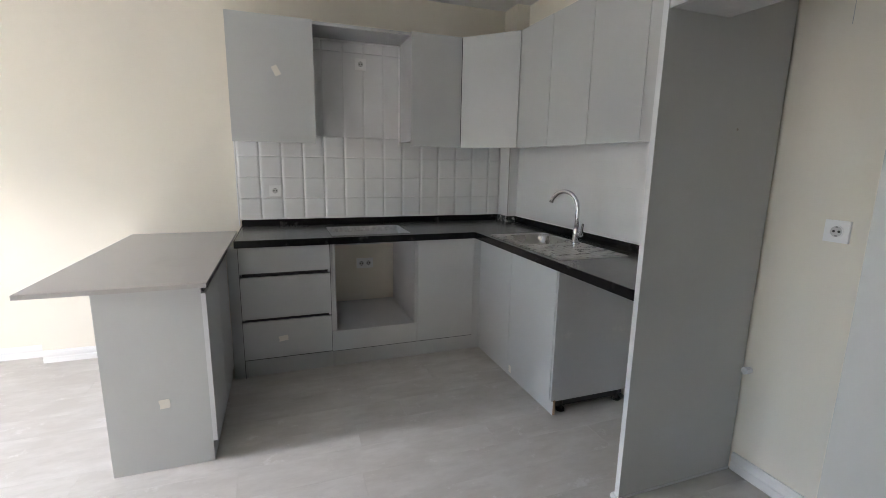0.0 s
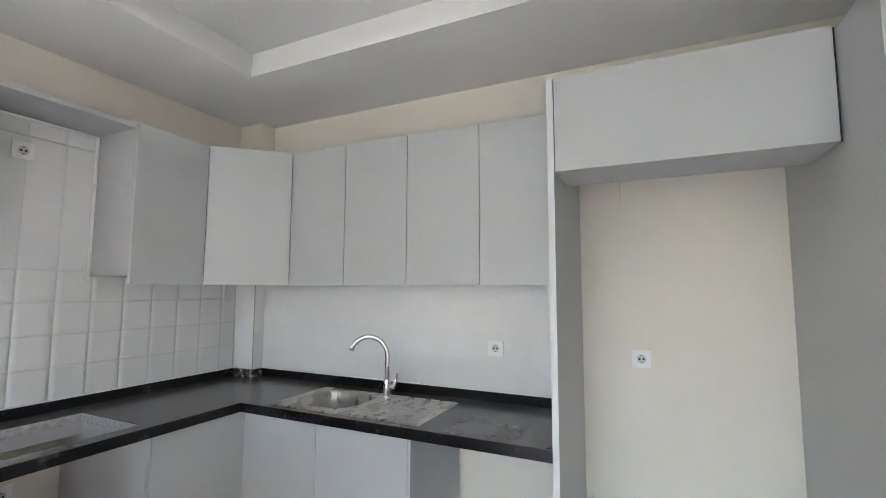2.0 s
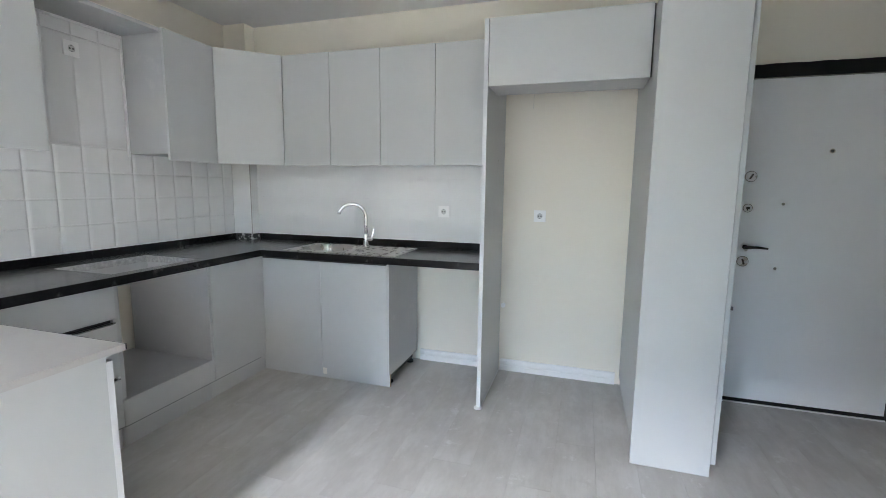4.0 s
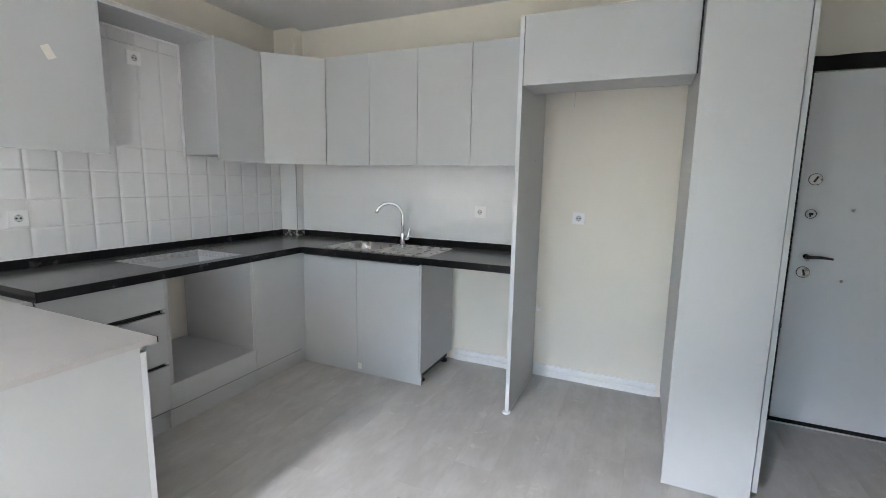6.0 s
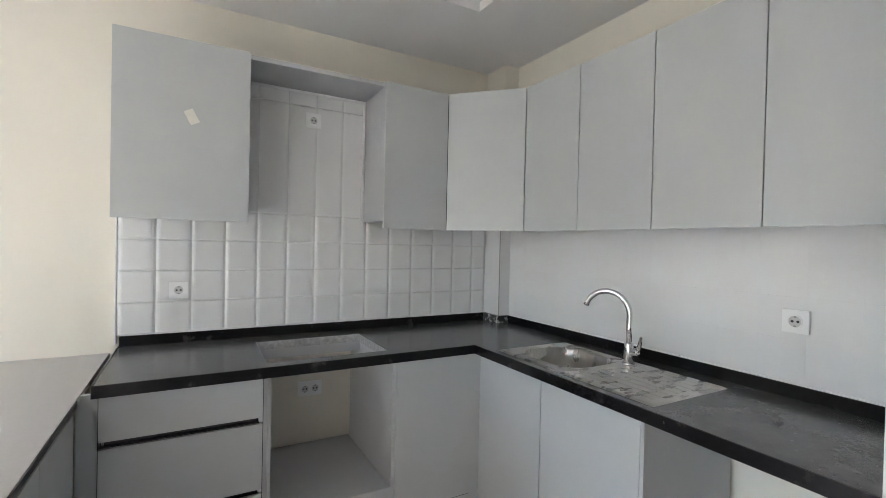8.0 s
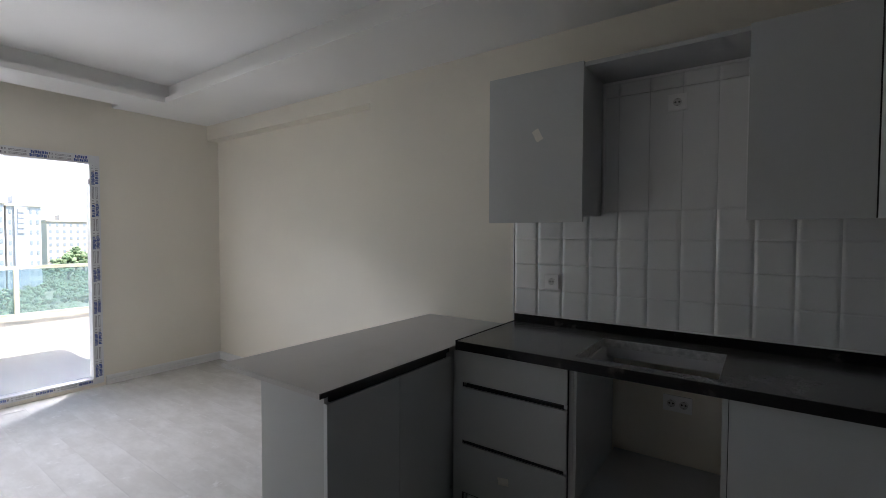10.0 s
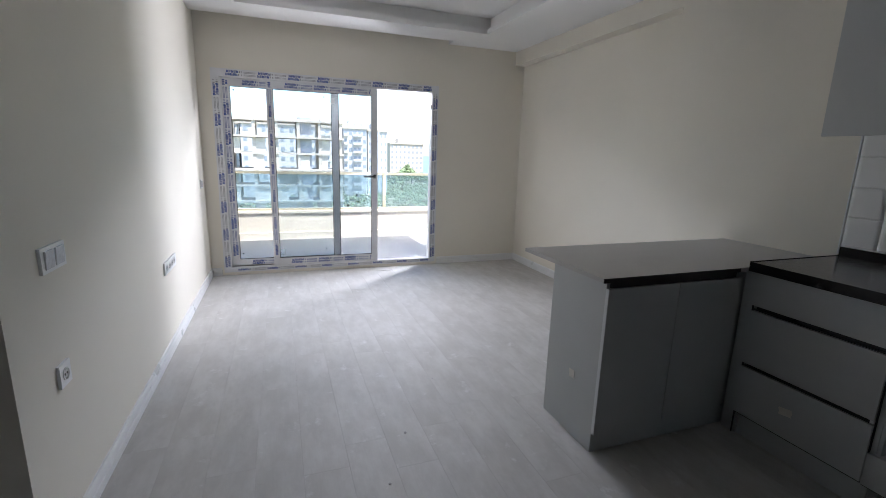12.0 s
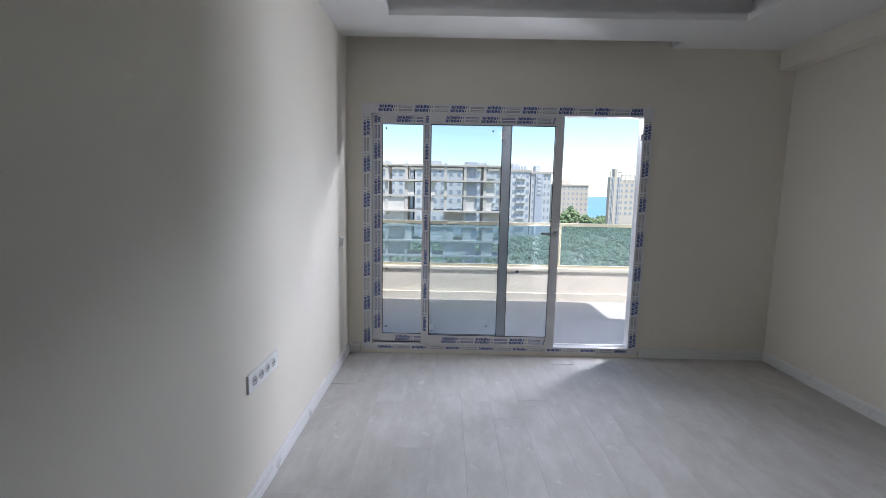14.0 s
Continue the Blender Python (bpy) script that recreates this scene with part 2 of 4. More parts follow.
LEAF = material("tree_foliage", (0.17, 0.225, 0.115), 0.8, vary=0.45, scale=0.6, bump=0.4, bump_scale=4, stain=(0.20, 0.22, 0.10), stain_scale=0.25)
BARK = material("bark", (0.16, 0.11, 0.07), 0.9, vary=0.2)
EARTH = material("dry_ground", (0.34, 0.30, 0.22), 0.95, vary=0.25, scale=0.05, stain=(0.11, 0.16, 0.07), stain_scale=0.03, stain_at=(0.4, 0.6))
SEA = material("blue_sea", (0.10, 0.23, 0.38), 0.35, vary=0.1, scale=0.01)


# ---- building helpers ----
def cells(bm, xs, ys, zs, filled):
    """Adds the outer skin of the boxes between the cuts xs, ys, zs for which filled(i, j, k) holds."""
    nx, ny, nz = len(xs) - 1, len(ys) - 1, len(zs) - 1
    on = lambda i, j, k: 0 <= i < nx and 0 <= j < ny and 0 <= k < nz and filled(i, j, k)
    seen = {}

    def v(i, j, k):
        if (i, j, k) not in seen:
            seen[i, j, k] = bm.verts.new((xs[i], ys[j], zs[k]))
        return seen[i, j, k]

    for i in range(nx):
        for j in range(ny):
            for k in range(nz):
                if not on(i, j, k):
                    continue
                a, b, c, d, e, f = i, i + 1, j, j + 1, k, k + 1
                if not on(i - 1, j, k): bm.faces.new((v(a, c, e), v(a, c, f), v(a, d, f), v(a, d, e)))
                if not on(i + 1, j, k): bm.faces.new((v(b, c, e), v(b, d, e), v(b, d, f), v(b, c, f)))
                if not on(i, j - 1, k): bm.faces.new((v(a, c, e), v(b, c, e), v(b, c, f), v(a, c, f)))
                if not on(i, j + 1, k): bm.faces.new((v(a, d, e), v(a, d, f), v(b, d, f), v(b, d, e)))
                if not on(i, j, k - 1): bm.faces.new((v(a, c, e), v(a, d, e), v(b, d, e), v(b, c, e)))
                if not on(i, j, k + 1): bm.faces.new((v(a, c, f), v(b, c, f), v(b, d, f), v(a, d, f)))
    return bm


def bevelled(bm, width, seg=1):
    if width:
        bmesh.ops.bevel(bm, geom=[e for e in bm.edges if len(e.link_faces) == 2 and e.calc_face_angle(0) > 0.6], offset=width, segments=seg, affect="EDGES", profile=0.5)
    return bm


def box(x0, x1, y0, y1, z0, z1, bevel=0.0015, seg=1):
    bm = bmesh.new()
    cells(bm, sorted((x0, x1)), sorted((y0, y1)), sorted((z0, z1)), lambda i, j, k: True)
    return bevelled(bm, bevel, seg)


def add(*bms):
    """Joins several bmeshes into the first."""
    first = bms[0]
    for b in bms[1:]:
        me = bpy.data.meshes.new("tmp")
        b.to_mesh(me)
        b.free()
        first.from_mesh(me)
        bpy.data.meshes.remove(me)
    return first


def disc(centre, axis, r, depth, seg=24, r2=None, bevel=0.0):
    """A cylinder or cone from centre along axis."""
    bm = bmesh.new()
    bmesh.ops.create_cone(bm, cap_ends=True, segments=seg, radius1=r, radius2=r if r2 is None else r2, depth=depth)
    bmesh.ops.translate(bm, vec=(0, 0, depth / 2), verts=bm.verts)
    bevelled(bm, bevel, 2)
    q = Vector(axis).to_track_quat("Z", "Y").to_matrix().to_4x4()
    bm.transform(Matrix.Translation(centre) @ q)
    return bm


def ring(centre, axis, r_out, r_in, depth, seg=28):
    bm = bmesh.new()
    loops = []
    for r, z in ((r_in, 0), (r_out, 0), (r_out, depth), (r_in, depth)):
        loops.append([bm.verts.new((r * math.cos(2 * math.pi * k / seg), r * math.sin(2 * math.pi * k / seg), z)) for k in range(seg)])
    for a in range(4):
        for k in range(seg):
            p, q = loops[a], loops[(a + 1) % 4]
            bm.faces.new((p[k], p[(k + 1) % seg], q[(k + 1) % seg], q[k]))
    q = Vector(axis).to_track_quat("Z", "Y").to_matrix().to_4x4()
    bm.transform(Matrix.Translation(centre) @ q)
    return bm


def tube(points, radius, seg=14):
    """A tube along points; radius may be a list."""
    bm = bmesh.new()
    rings, pts = [], [Vector(p) for p in points]
    up = Vector((0.31, 0.2, 0.93))
    for n, p in enumerate(pts):
        d = (pts[min(n + 1, len(pts) - 1)] - pts[max(n - 1, 0)]).normalized()
        s = d.cross(up).normalized()
        t = s.cross(d)
        r = radius[n] if isinstance(radius, (list, tuple)) else radius
        rings.append([bm.verts.new(p + r * (math.cos(2 * math.pi * k / seg) * s + math.sin(2 * math.pi * k / seg) * t)) for k in range(seg)])
    for a, b in zip(rings, rings[1:]):
        for k in range(seg):
            bm.faces.new((a[k], a[(k + 1) % seg], b[(k + 1) % seg], b[k]))
    bm.faces.new(rings[0]), bm.faces.new(rings[-1][::-1])
    bmesh.ops.recalc_face_normals(bm, faces=bm.faces)
    return bm


ORIGIN = {}


def mesh_of(name, bm, mat, smooth=False):
    me = bpy.data.meshes.new(name)
    bm.to_mesh(me)
    bm.free()
    me.materials.append(mat)
    if smooth:
        me.shade_smooth()
    return me


def thing(name, base, label, category, group="", kind=""):
    """A thing with parts: an Empty at its base."""
    ob = new(name)
    ob.location = base
    ob.empty_display_size = 0.1
    ORIGIN[ob] = Vector(base)
    return tagged(ob, label, category, group, kind)


def part(name, bm, mat, parent, label="", smooth=False):
    """A part, given in world places, as one mesh under a thing or under a part."""
    o = ORIGIN[parent]
    bmesh.ops.translate(bm, vec=-o, verts=bm.verts)
    ob = new(name, mesh_of(name, bm, mat, smooth))
    ob.parent = parent
    ORIGIN[ob] = o
    return tagged(ob, label)


def solid(name, bm, mat, label="", category="", group="", kind="", smooth=False, base=(0, 0, 0)):
    """A thing or piece of the setting that is one mesh."""
    bmesh.ops.translate(bm, vec=-Vector(base), verts=bm.verts)
    ob = new(name, mesh_of(name, bm, mat, smooth))
    ob.location = base
    ORIGIN[ob] = Vector(base)
    return tagged(ob, label, category, group, kind)


def setting(name, bm, mat, label, category="wall"):
    return solid(name, bm, mat, label, category, kind="structure")


# ---- plan ----
WEST, EAST, SOUTH, NORTH, RECESS = -3.915, 2.03, 0.195, 3.70, 3.825
JOG, HALL_W, HALL_S, CEIL, TOP = -1.43, -0.19, -1.6, 2.59, 2.76
WIN_Y0, WIN_Y1, WIN_Z0, WIN_Z1 = 0.32, 2.71, 0.03, 2.122

floor = setting("floor", cells(bmesh.new(), (WEST, HALL_W, EAST), (HALL_S, 0.0, RECESS), (-0.2, -0.006), lambda i, j, k: i or j), JOINT, "pale grey laminate floor, dusty, with fine board joints", "floor")
setting("wall_north", cells(bmesh.new(), (WEST, JOG, 2.25), (NORTH, RECESS, 3.98), (-0.2, 2.434, 2.9), lambda i, j, k: not (i == 0 and j == 0 and k == 0)), PAINT, "cream painted wall with a shallow recess under a beam")
setting("wall_east", cells(bmesh.new(), (EAST, 2.25), (HALL_S - 0.2, -0.95, 0.06, NORTH), (-0.2, 0.0, 2.07, 2.9), lambda i, j, k: not (j == 1 and k == 1)), PAINT, "cream painted kitchen wall with an entrance doorway")
setting("wall_south", box(-4.165, HALL_W, 0.0, SOUTH, -0.2, 2.9, 0), PAINT, "plain cream painted living room wall")
setting("wall_hall_west", box(HALL_W - 0.2, HALL_W, HALL_S, 0.0, -0.2, 2.9, 0), PAINT, "plain cream painted hall wall")
setting("wall_hall_south", box(HALL_W - 0.2, EAST, HALL_S - 0.2, HALL_S, -0.2, 2.9, 0), PAINT, "plain cream painted hall end wall")
setting("wall_west", cells(bmesh.new(), (-4.165, WEST), (SOUTH, WIN_Y0, WIN_Y1, 3.98), (-0.2, 0.03, WIN_Z1, 2.9), lambda i, j, k: not (j == 1 and k == 1)), PAINT, "cream painted wall with a wide balcony door opening")

CX0, CX1, CY0, CY1 = -3.32, 1.40, 0.615, 3.03


def ceiling_filled(i, j, k):
    x, y = (cx[i] + cx[i + 1]) / 2, (cy[j] + cy[j + 1]) / 2
    if y < SOUTH and x < HALL_W:
        return False
    if k == 2:
        return True
    if x < -3.755 and y < 2.82:
        return False
    s = 0.0 if k == 0 else 0.06
    return not (CX0 - s < x < CX1 + s and CY0 - s < y < CY1 + s)


cx = (WEST, -3.755, CX0 - 0.06, CX0, HALL_W, CX1, CX1 + 0.06, EAST)
cy = (HALL_S, SOUTH, CY0 - 0.06, CY0, 2.82, CY1, CY1 + 0.06, NORTH)
setting("ceiling", cells(bmesh.new(), cx, cy, (CEIL, 2.637, TOP, 2.9), ceiling_filled), WHITE_PAINT, "white plaster ceiling with a stepped coffer and a curtain slot", "ceiling")
setting("ceiling_pipe_boxing", box(1.92, EAST, 3.495, NORTH, 1.51, CEIL, 0.002), PAINT, "cream painted pipe boxing in the kitchen corner", "boxing")


# skirting boards with a grooved face
def skirting(name, x0, y0, x1, y1, nx, ny, h=0.085):
    """Along the line from (x0, y0) to (x1, y1), standing out towards (nx, ny)."""
    prof = ((0, 0), (0.014, 0), (0.014, 0.036), (0.0105, 0.040), (0.0105, 0.048), (0.014, 0.052), (0.014, h - 0.012), (0.009, h), (0, h))
    bm = bmesh.new()
    ends = [[bm.verts.new((x + nx * d, y + ny * d, z)) for d, z in prof] for x, y in ((x0, y0), (x1, y1))]
    for k in range(len(prof)):
        a, b = k, (k + 1) % len(prof)
        bm.faces.new((ends[0][a], ends[0][b], ends[1][b], ends[1][a]))
    bm.faces.new(ends[0]), bm.faces.new(ends[1][::-1])
    bmesh.ops.recalc_face_normals(bm, faces=bm.faces)
    return setting(name, bm, SKIRTING, "white skirting board with a fine groove", "skirting")


skirting("baseboard_south", WEST, SOUTH, HALL_W, SOUTH, 0, 1)
skirting("baseboard_north", WEST, RECESS, JOG, RECESS, 0, -1)
skirting("baseboard_jog", JOG, NORTH, -0.64, NORTH, 0, -1)
skirting("baseboard_west", WEST, WIN_Y1 + 0.02, WEST, RECESS - 0.014, 1, 0)
skirting("baseboard_west_short", WEST, SOUTH + 0.014, WEST, WIN_Y0 - 0.02, 1, 0)
skirting("baseboard_niche", EAST, 0.625, EAST, 1.425, -1, 0)
skirting("baseboard_dishwasher", EAST, 1.46, EAST, 2.05, -1, 0)
skirting("baseboard_hall", HALL_W, HALL_S, HALL_W, SOUTH, 1, 0)
setting("window_threshold", box(WEST, WEST + 0.012, WIN_Y0 - 0.012, WIN_Y1 + 0.012, 0.0, 0.045, 0.002), PAINT, "cream plastered strip under the balcony door", "threshold")

# ---- balcony door ----
window = thing("window_1", (WEST, 1.5, WIN_Z0), "wide white sliding balcony door, half open, frame still in printed film", "balcony door", kind="structure")


def print_marks(x, a0, a1, w0, w1, along, pitch=0.295, phase=0.06):
    """Film print on a face at x towards the room: blue word blocks and grey line pairs, along y or z. Returns blue and grey meshes."""
    blue, grey = bmesh.new(), bmesh.new()
    w = w1 - w0

    def mark(bm, a, b, c, d):
        if b > a1 - 0.01 or a < a0 + 0.01:
            return
        y0, y1, z0, z1 = (a, b, c, d) if along == "y" else (c, d, a, b)
        cells(bm, (x, x + 0.0006), (y0, y1), (z0, z1), lambda i, j, k: True)

    a = a0 + phase
    while a < a1:
        rows = (0.14, 0.54) if w > 0.055 else (0.26,)
        for n, r in enumerate(rows):
            h = w * (0.35 if len(rows) == 2 else 0.52)
            c = w0 + w * r
            q = a + 0.008 * n
            for k, wide in enumerate((0.020, 0.015, 0.022, 0.017, 0.020)):
                # unreadable print: plain blocks of its size
                mark(blue, q, q + wide * 0.45, c, c + h)
                mark(blue, q + wide * 0.55, q + wide, c + h * (0.12 if k % 2 else 0.0), c + h * (1.0 if k % 2 else 0.82))
                q += wide + 0.004
            mark(grey, q + 0.003, q + 0.012, c + h * 0.1, c + h * 0.9)
        for r in (0.18, 0.30, 0.62, 0.74):
            mark(grey, a + 0.142, a + 0.152, w0 + w * r, w0 + w * (r + 0.07))
        for r in (0.20, 0.34, 0.58, 0.72):
            mark(grey, a + 0.168, a + 0.276, w0 + w * r, w0 + w * (r + 0.055))
        for q in (0.168, 0.272):
            mark(grey, a + q, a + q + 0.004, w0 + w * 0.255, w0 + w * 0.34)
            mark(grey, a + q, a + q + 0.004, w0 + w * 0.635, w0 + w * 0.72)
        a += pitch
    return blue, grey


def profile(name, parent, x0, x1, y0, y1, z0, z1, film=True, label="", mat=None):
    """One frame member with its printed film."""
    ob = part(name, box(x0, x1, y0, y1, z0, z1, 0.004, 2), mat or (FILM if film else PVC), parent, label)
    if film:
        along = "y" if y1 - y0 > z1 - z0 else "z"
        a0, a1, w0, w1 = (y0, y1, z0, z1) if along == "y" else (z0, z1, y0, y1)
        blue, grey = print_marks(x1, a0, a1, w0 + 0.004, w1 - 0.004, along)
        part("blue_print", blue, PRINT_BLUE, ob, "blue print on the film")
        part("grey_print", grey, PRINT_GREY, ob, "grey print on the film")
    return ob


X0, X1 = WEST - 0.075, WEST + 0.014
FR = 0.078
profile("frame_jamb", window, X0, X1, WIN_Y0, WIN_Y0 + FR, WIN_Z0, WIN_Z1, label="white jamb under printed protective film")
profile("frame_jamb", window, X0, X1, WIN_Y1 - FR, WIN_Y1, WIN_Z0, WIN_Z1, label="white jamb under printed protective film")
profile("frame_head", window, X0, X1, WIN_Y0 + FR, WIN_Y1 - FR, WIN_Z1 - FR, WIN_Z1, label="white head under printed protective film")
profile("frame_sill", window, X0, X1, WIN_Y0 + FR, WIN_Y1 - FR, WIN_Z0, WIN_Z0 + 0.05, label="white track under printed protective film")
part("track_rail", box(X0 + 0.03, X0 + 0.036, WIN_Y0 + FR, WIN_Y1 - FR, WIN_Z0 + 0.05, WIN_Z0 + 0.062, 0), CHROME, window, "aluminium track rail")


def sash(name, label, x0, x1, y0, y1, z0, z1, left, right, rail, films):
    s = part(name, box(x0 + 0.012, x0 + 0.02, y0 + left - 0.01, y1 - right + 0.01, z0 + rail - 0.01, z1 - rail + 0.01, 0), PANE, window, label)
    s.visible_shadow = False
    for k, (a, b, c, d) in enumerate(((y0, y0 + left, z0, z1), (y1 - right, y1, z0, z1), (y0 + left, y1 - right, z0, z0 + rail), (y0 + left, y1 - right, z1 - rail, z1))):
        o = part("sash_member", box(x0, x1, a, b, c, d, 0.004, 2), FILM if films[k] else PVC, s)
        if films[k]:
            along = "z" if k < 2 else "y"
            a0, a1, w0, w1 = (a, b, c, d) if along == "y" else (c, d, a, b)
            blue, grey = print_marks(x1, a0, a1, w0 + 0.006, w1 - 0.006, along, phase=0.12)
            me = mesh_of("film_print", add(blue, grey), PRINT_BLUE)
            ob = new("film_print", me)
            bm = bmesh.new()
            bm.from_mesh(me)
            bmesh.ops.translate(bm, vec=-ORIGIN[window], verts=bm.verts)
            bm.to_mesh(me)
            bm.free()
            ob.parent = s
    for a, b, c, d in ((y0 + left, y0 + left + 0.006, z0 + rail, z1 - rail), (y1 - right - 0.006, y1 - right, z0 + rail, z1 - rail), (y0 + left + 0.006, y1 - right - 0.006, z0 + rail, z0 + rail + 0.006), (y0 + left + 0.006, y1 - right - 0.006, z1 - rail - 0.006, z1 - rail)):
        part("gasket", box(x0 + 0.021, x0 + 0.026, a, b, c, d, 0), GASKET_AND_SHADE, s, "dark rubber gasket")
    return s


Z0, Z1 = WIN_Z0 + 0.052, WIN_Z1 - FR - 0.002
fixed = sash("fixed_sash", "fixed glazed sash with small stains on the pane", X0 + 0.004, X0 + 0.036, WIN_Y0 + FR + 0.002, 1.565, Z0, Z1, 0.080, 0.074, 0.075, (True, False, True, True))
moving = sash("sliding_sash", "sliding glazed sash pushed open over the fixed one", X0 + 0.042, X0 + 0.078, 0.826, 1.990, Z0, Z1, 0.064, 0.068, 0.078, (True, False, True, True))
part("interlock", box(X0 + 0.036, X0 + 0.041, 1.5605, 1.5665, Z0, Z1, 0.001), GASKET_AND_SHADE, window, "dark interlock strip")
hx = X0 + 0.078
part("door_handle", add(box(hx, hx + 0.012, 1.938, 1.974, 1.052, 1.098, 0.004, 2), box(hx + 0.012, hx + 0.045, 1.948, 1.964, 1.067, 1.083, 0.003), box(hx + 0.033, hx + 0.047, 1.825, 1.964, 1.066, 1.084, 0.005, 2)), CHROME, moving, "grey lever handle")
part("stop_block", box(X0 + 0.04, X0 + 0.075, 1.477, 1.52, 1.855, 1.915, 0.003), PVC, window, "small plastic stop block")
part("strike_plate", box(X1 - 0.03, X1 - 0.002, WIN_Y1 - FR - 0.004, WIN_Y1 - FR, 1.86, 1.91, 0.001), GASKET_AND_SHADE, window)

# stains and stickers on the panes
for k, (y, z, s) in enumerate(((0.515, 1.93, 0.010), (0.515, 0.22, 0.010), (0.52, 0.74, 0.009), (1.41, 1.92, 0.010), (1.40, 0.24, 0.009), (1.395, 0.72, 0.009), (1.65, 0.74, 0.016), (1.75, 0.86, 0.014), (0.53, 1.22, 0.008), (0.97, 1.58, 0.008), (1.37, 1.60, 0.009))):
    xx = (X0 + 0.024) if y < 1.44 else (X0 + 0.064)
    solid("pane_stain", disc((xx, y, z), (1, 0.0, 0.0), s * 0.8, 0.0015, 10), GASKET_AND_SHADE, "small dark blob of sealant on the glass", "stain", "stains on the panes", base=(xx, y, z))
solid("pane_sticker", box(X0 + 0.063, X0 + 0.064, 0.90, 0.94, 0.21, 0.265, 0), material("pale_blue_sticker", (0.75, 0.82, 0.92), 0.5), "small pale blue sticker on the glass", "sticker", base=(X0 + 0.063, 0.92, 0.21))

# ---- balcony ----
BX = -6.05
setting("balcony_floor", box(-6.35, -4.165, -0.2, 7.0, -0.25, -0.02, 0), BALCONY_TILE, "pale grey tiled balcony floor, part in sun", "balcony floor")
setting("balcony_ceiling", box(-4.94, -4.165, -0.2, 3.755, 2.68, 2.90, 0), PARAPET, "cream balcony slab of the storey above", "ceiling")
setting("balcony_side_wall", box(-6.35, -4.165, -0.35, -0.2, -0.25, 2.90, 0), PARAPET, "cream rendered balcony side wall", "wall")
par = thing("balcony_parapet", (BX, 2.0, -0.02), "cream rendered low balcony parapet with a ledge", "parapet", kind="structure")
part("upstand", box(BX - 0.16, BX, -0.2, 7.0, -0.02, 0.385, 0.004), PARAPET, par)
part("skirting_ledge", box(BX, BX + 0.035, -0.2, 7.0, -0.02, 0.085, 0.006), PARAPET, par)
part("coping", box(BX - 0.18, BX + 0.02, -0.2, 7.0, 0.385, 0.42, 0.004), PARAPET, par)
rail = thing("balcony_railing", (BX - 0.07, 2.0, 0.42), "champagne aluminium railing with blue-green glass panels", "railing")
part("top_rail", box(BX - 0.10, BX - 0.04, -0.2, 7.0, 0.985, 1.025, 0.008, 2), RAIL_GOLD, rail, "champagne top rail")
part("bottom_rail", box(BX - 0.095, BX - 0.045, -0.2, 7.0, 0.42, 0.455, 0.004), RAIL_GOLD, rail)
posts = [-0.15, 2.55, 3.90, 5.25, 6.6]
for y in posts:
    part("post", box(BX - 0.095, BX - 0.045, y - 0.022, y + 0.022, 0.455, 0.985, 0.004), RAIL_GOLD if y > 2 else BLACK_PLASTIC if y < 0 else RAIL_GOLD, rail)
for a, b in zip(posts, posts[1:]):
    p = part("glass_panel", box(BX - 0.074, BX - 0.066, a + 0.025, b - 0.025, 0.458, 0.983, 0), RAIL_GLASS, rail, "blue-green glass panel")
    p.visible_shadow = False


# ---- kitchen: countertops ----
CT0, CT1 = 0.855, 0.895
HOB = (0.42, 0.955, 3.07, 3.495)
SINK = (1.437, 1.862, 2.017, 2.853)
ct_x = (-0.15, HOB[0], HOB[1], 1.40, SINK[0] + 0.015, SINK[1] - 0.015, 1.985)
ct_y = (1.458, SINK[2] + 0.015, SINK[3] - 0.015, 3.0, HOB[2], HOB[3], 3.655)


def counter_filled(i, j, k):
    x, y = (ct_x[i] + ct_x[i + 1]) / 2, (ct_y[j] + ct_y[j + 1]) / 2
    if x < 1.40 and y < 3.0:
        return False
    if HOB[0] < x < HOB[1] and HOB[2] < y < HOB[3]:
        return False
    return not (SINK[0] + 0.01 < x < SINK[1] - 0.01 and SINK[2] + 0.01 < y < SINK[3] - 0.01)


counter = thing("countertop", (0.6, 3.3, CT0), "dusty black granite corner worktop with an empty hob cutout", "countertop")
part("slab", bevelled(cells(bmesh.new(), ct_x, ct_y, (CT0, CT1), counter_filled), 0.002), GRANITE, counter)
part("front_edge", box(-0.15, 1.40, 2.996, 3.0, CT0 - 0.004, CT1 - 0.001, 0.001), GRANITE_EDGE, counter, "polished black front edge")
part("front_edge", box(1.396, 1.40, 1.458, 2.996, CT0 - 0.004, CT1 - 0.001, 0.001), GRANITE_EDGE, counter, "polished black front edge")
part("side_edge", box(-0.154, -0.15, 2.996, 3.64, CT0 - 0.004, CT1 + 0.003, 0.001), GRANITE_EDGE, counter)
part("upstand", box(-0.15, 1.90, 3.633, 3.655, CT1, 0.942, 0.002), GRANITE_EDGE, counter, "black granite upstand smeared with grout")
part("upstand", box(1.963, 1.985, 1.458, 3.482, CT1, 0.942, 0.002), GRANITE_EDGE, counter, "black granite upstand smeared with grout")
part("upstand", box(1.880, 1.902, 3.470, 3.632, CT1, 0.942, 0.002), SMEARED, counter)
part("upstand", box(1.903, 1.962, 3.460, 3.482, CT1, 0.942, 0.002), SMEARED, counter)
part("sealant_bead", box(-0.15, 1.90, 3.640, 3.654, 0.942, 0.946, 0), PLASTIC, counter, "white sealant bead")
part("sealant_bead", box(1.970, 1.984, 1.458, 3.48, 0.942, 0.946, 0), PLASTIC, counter, "white sealant bead")
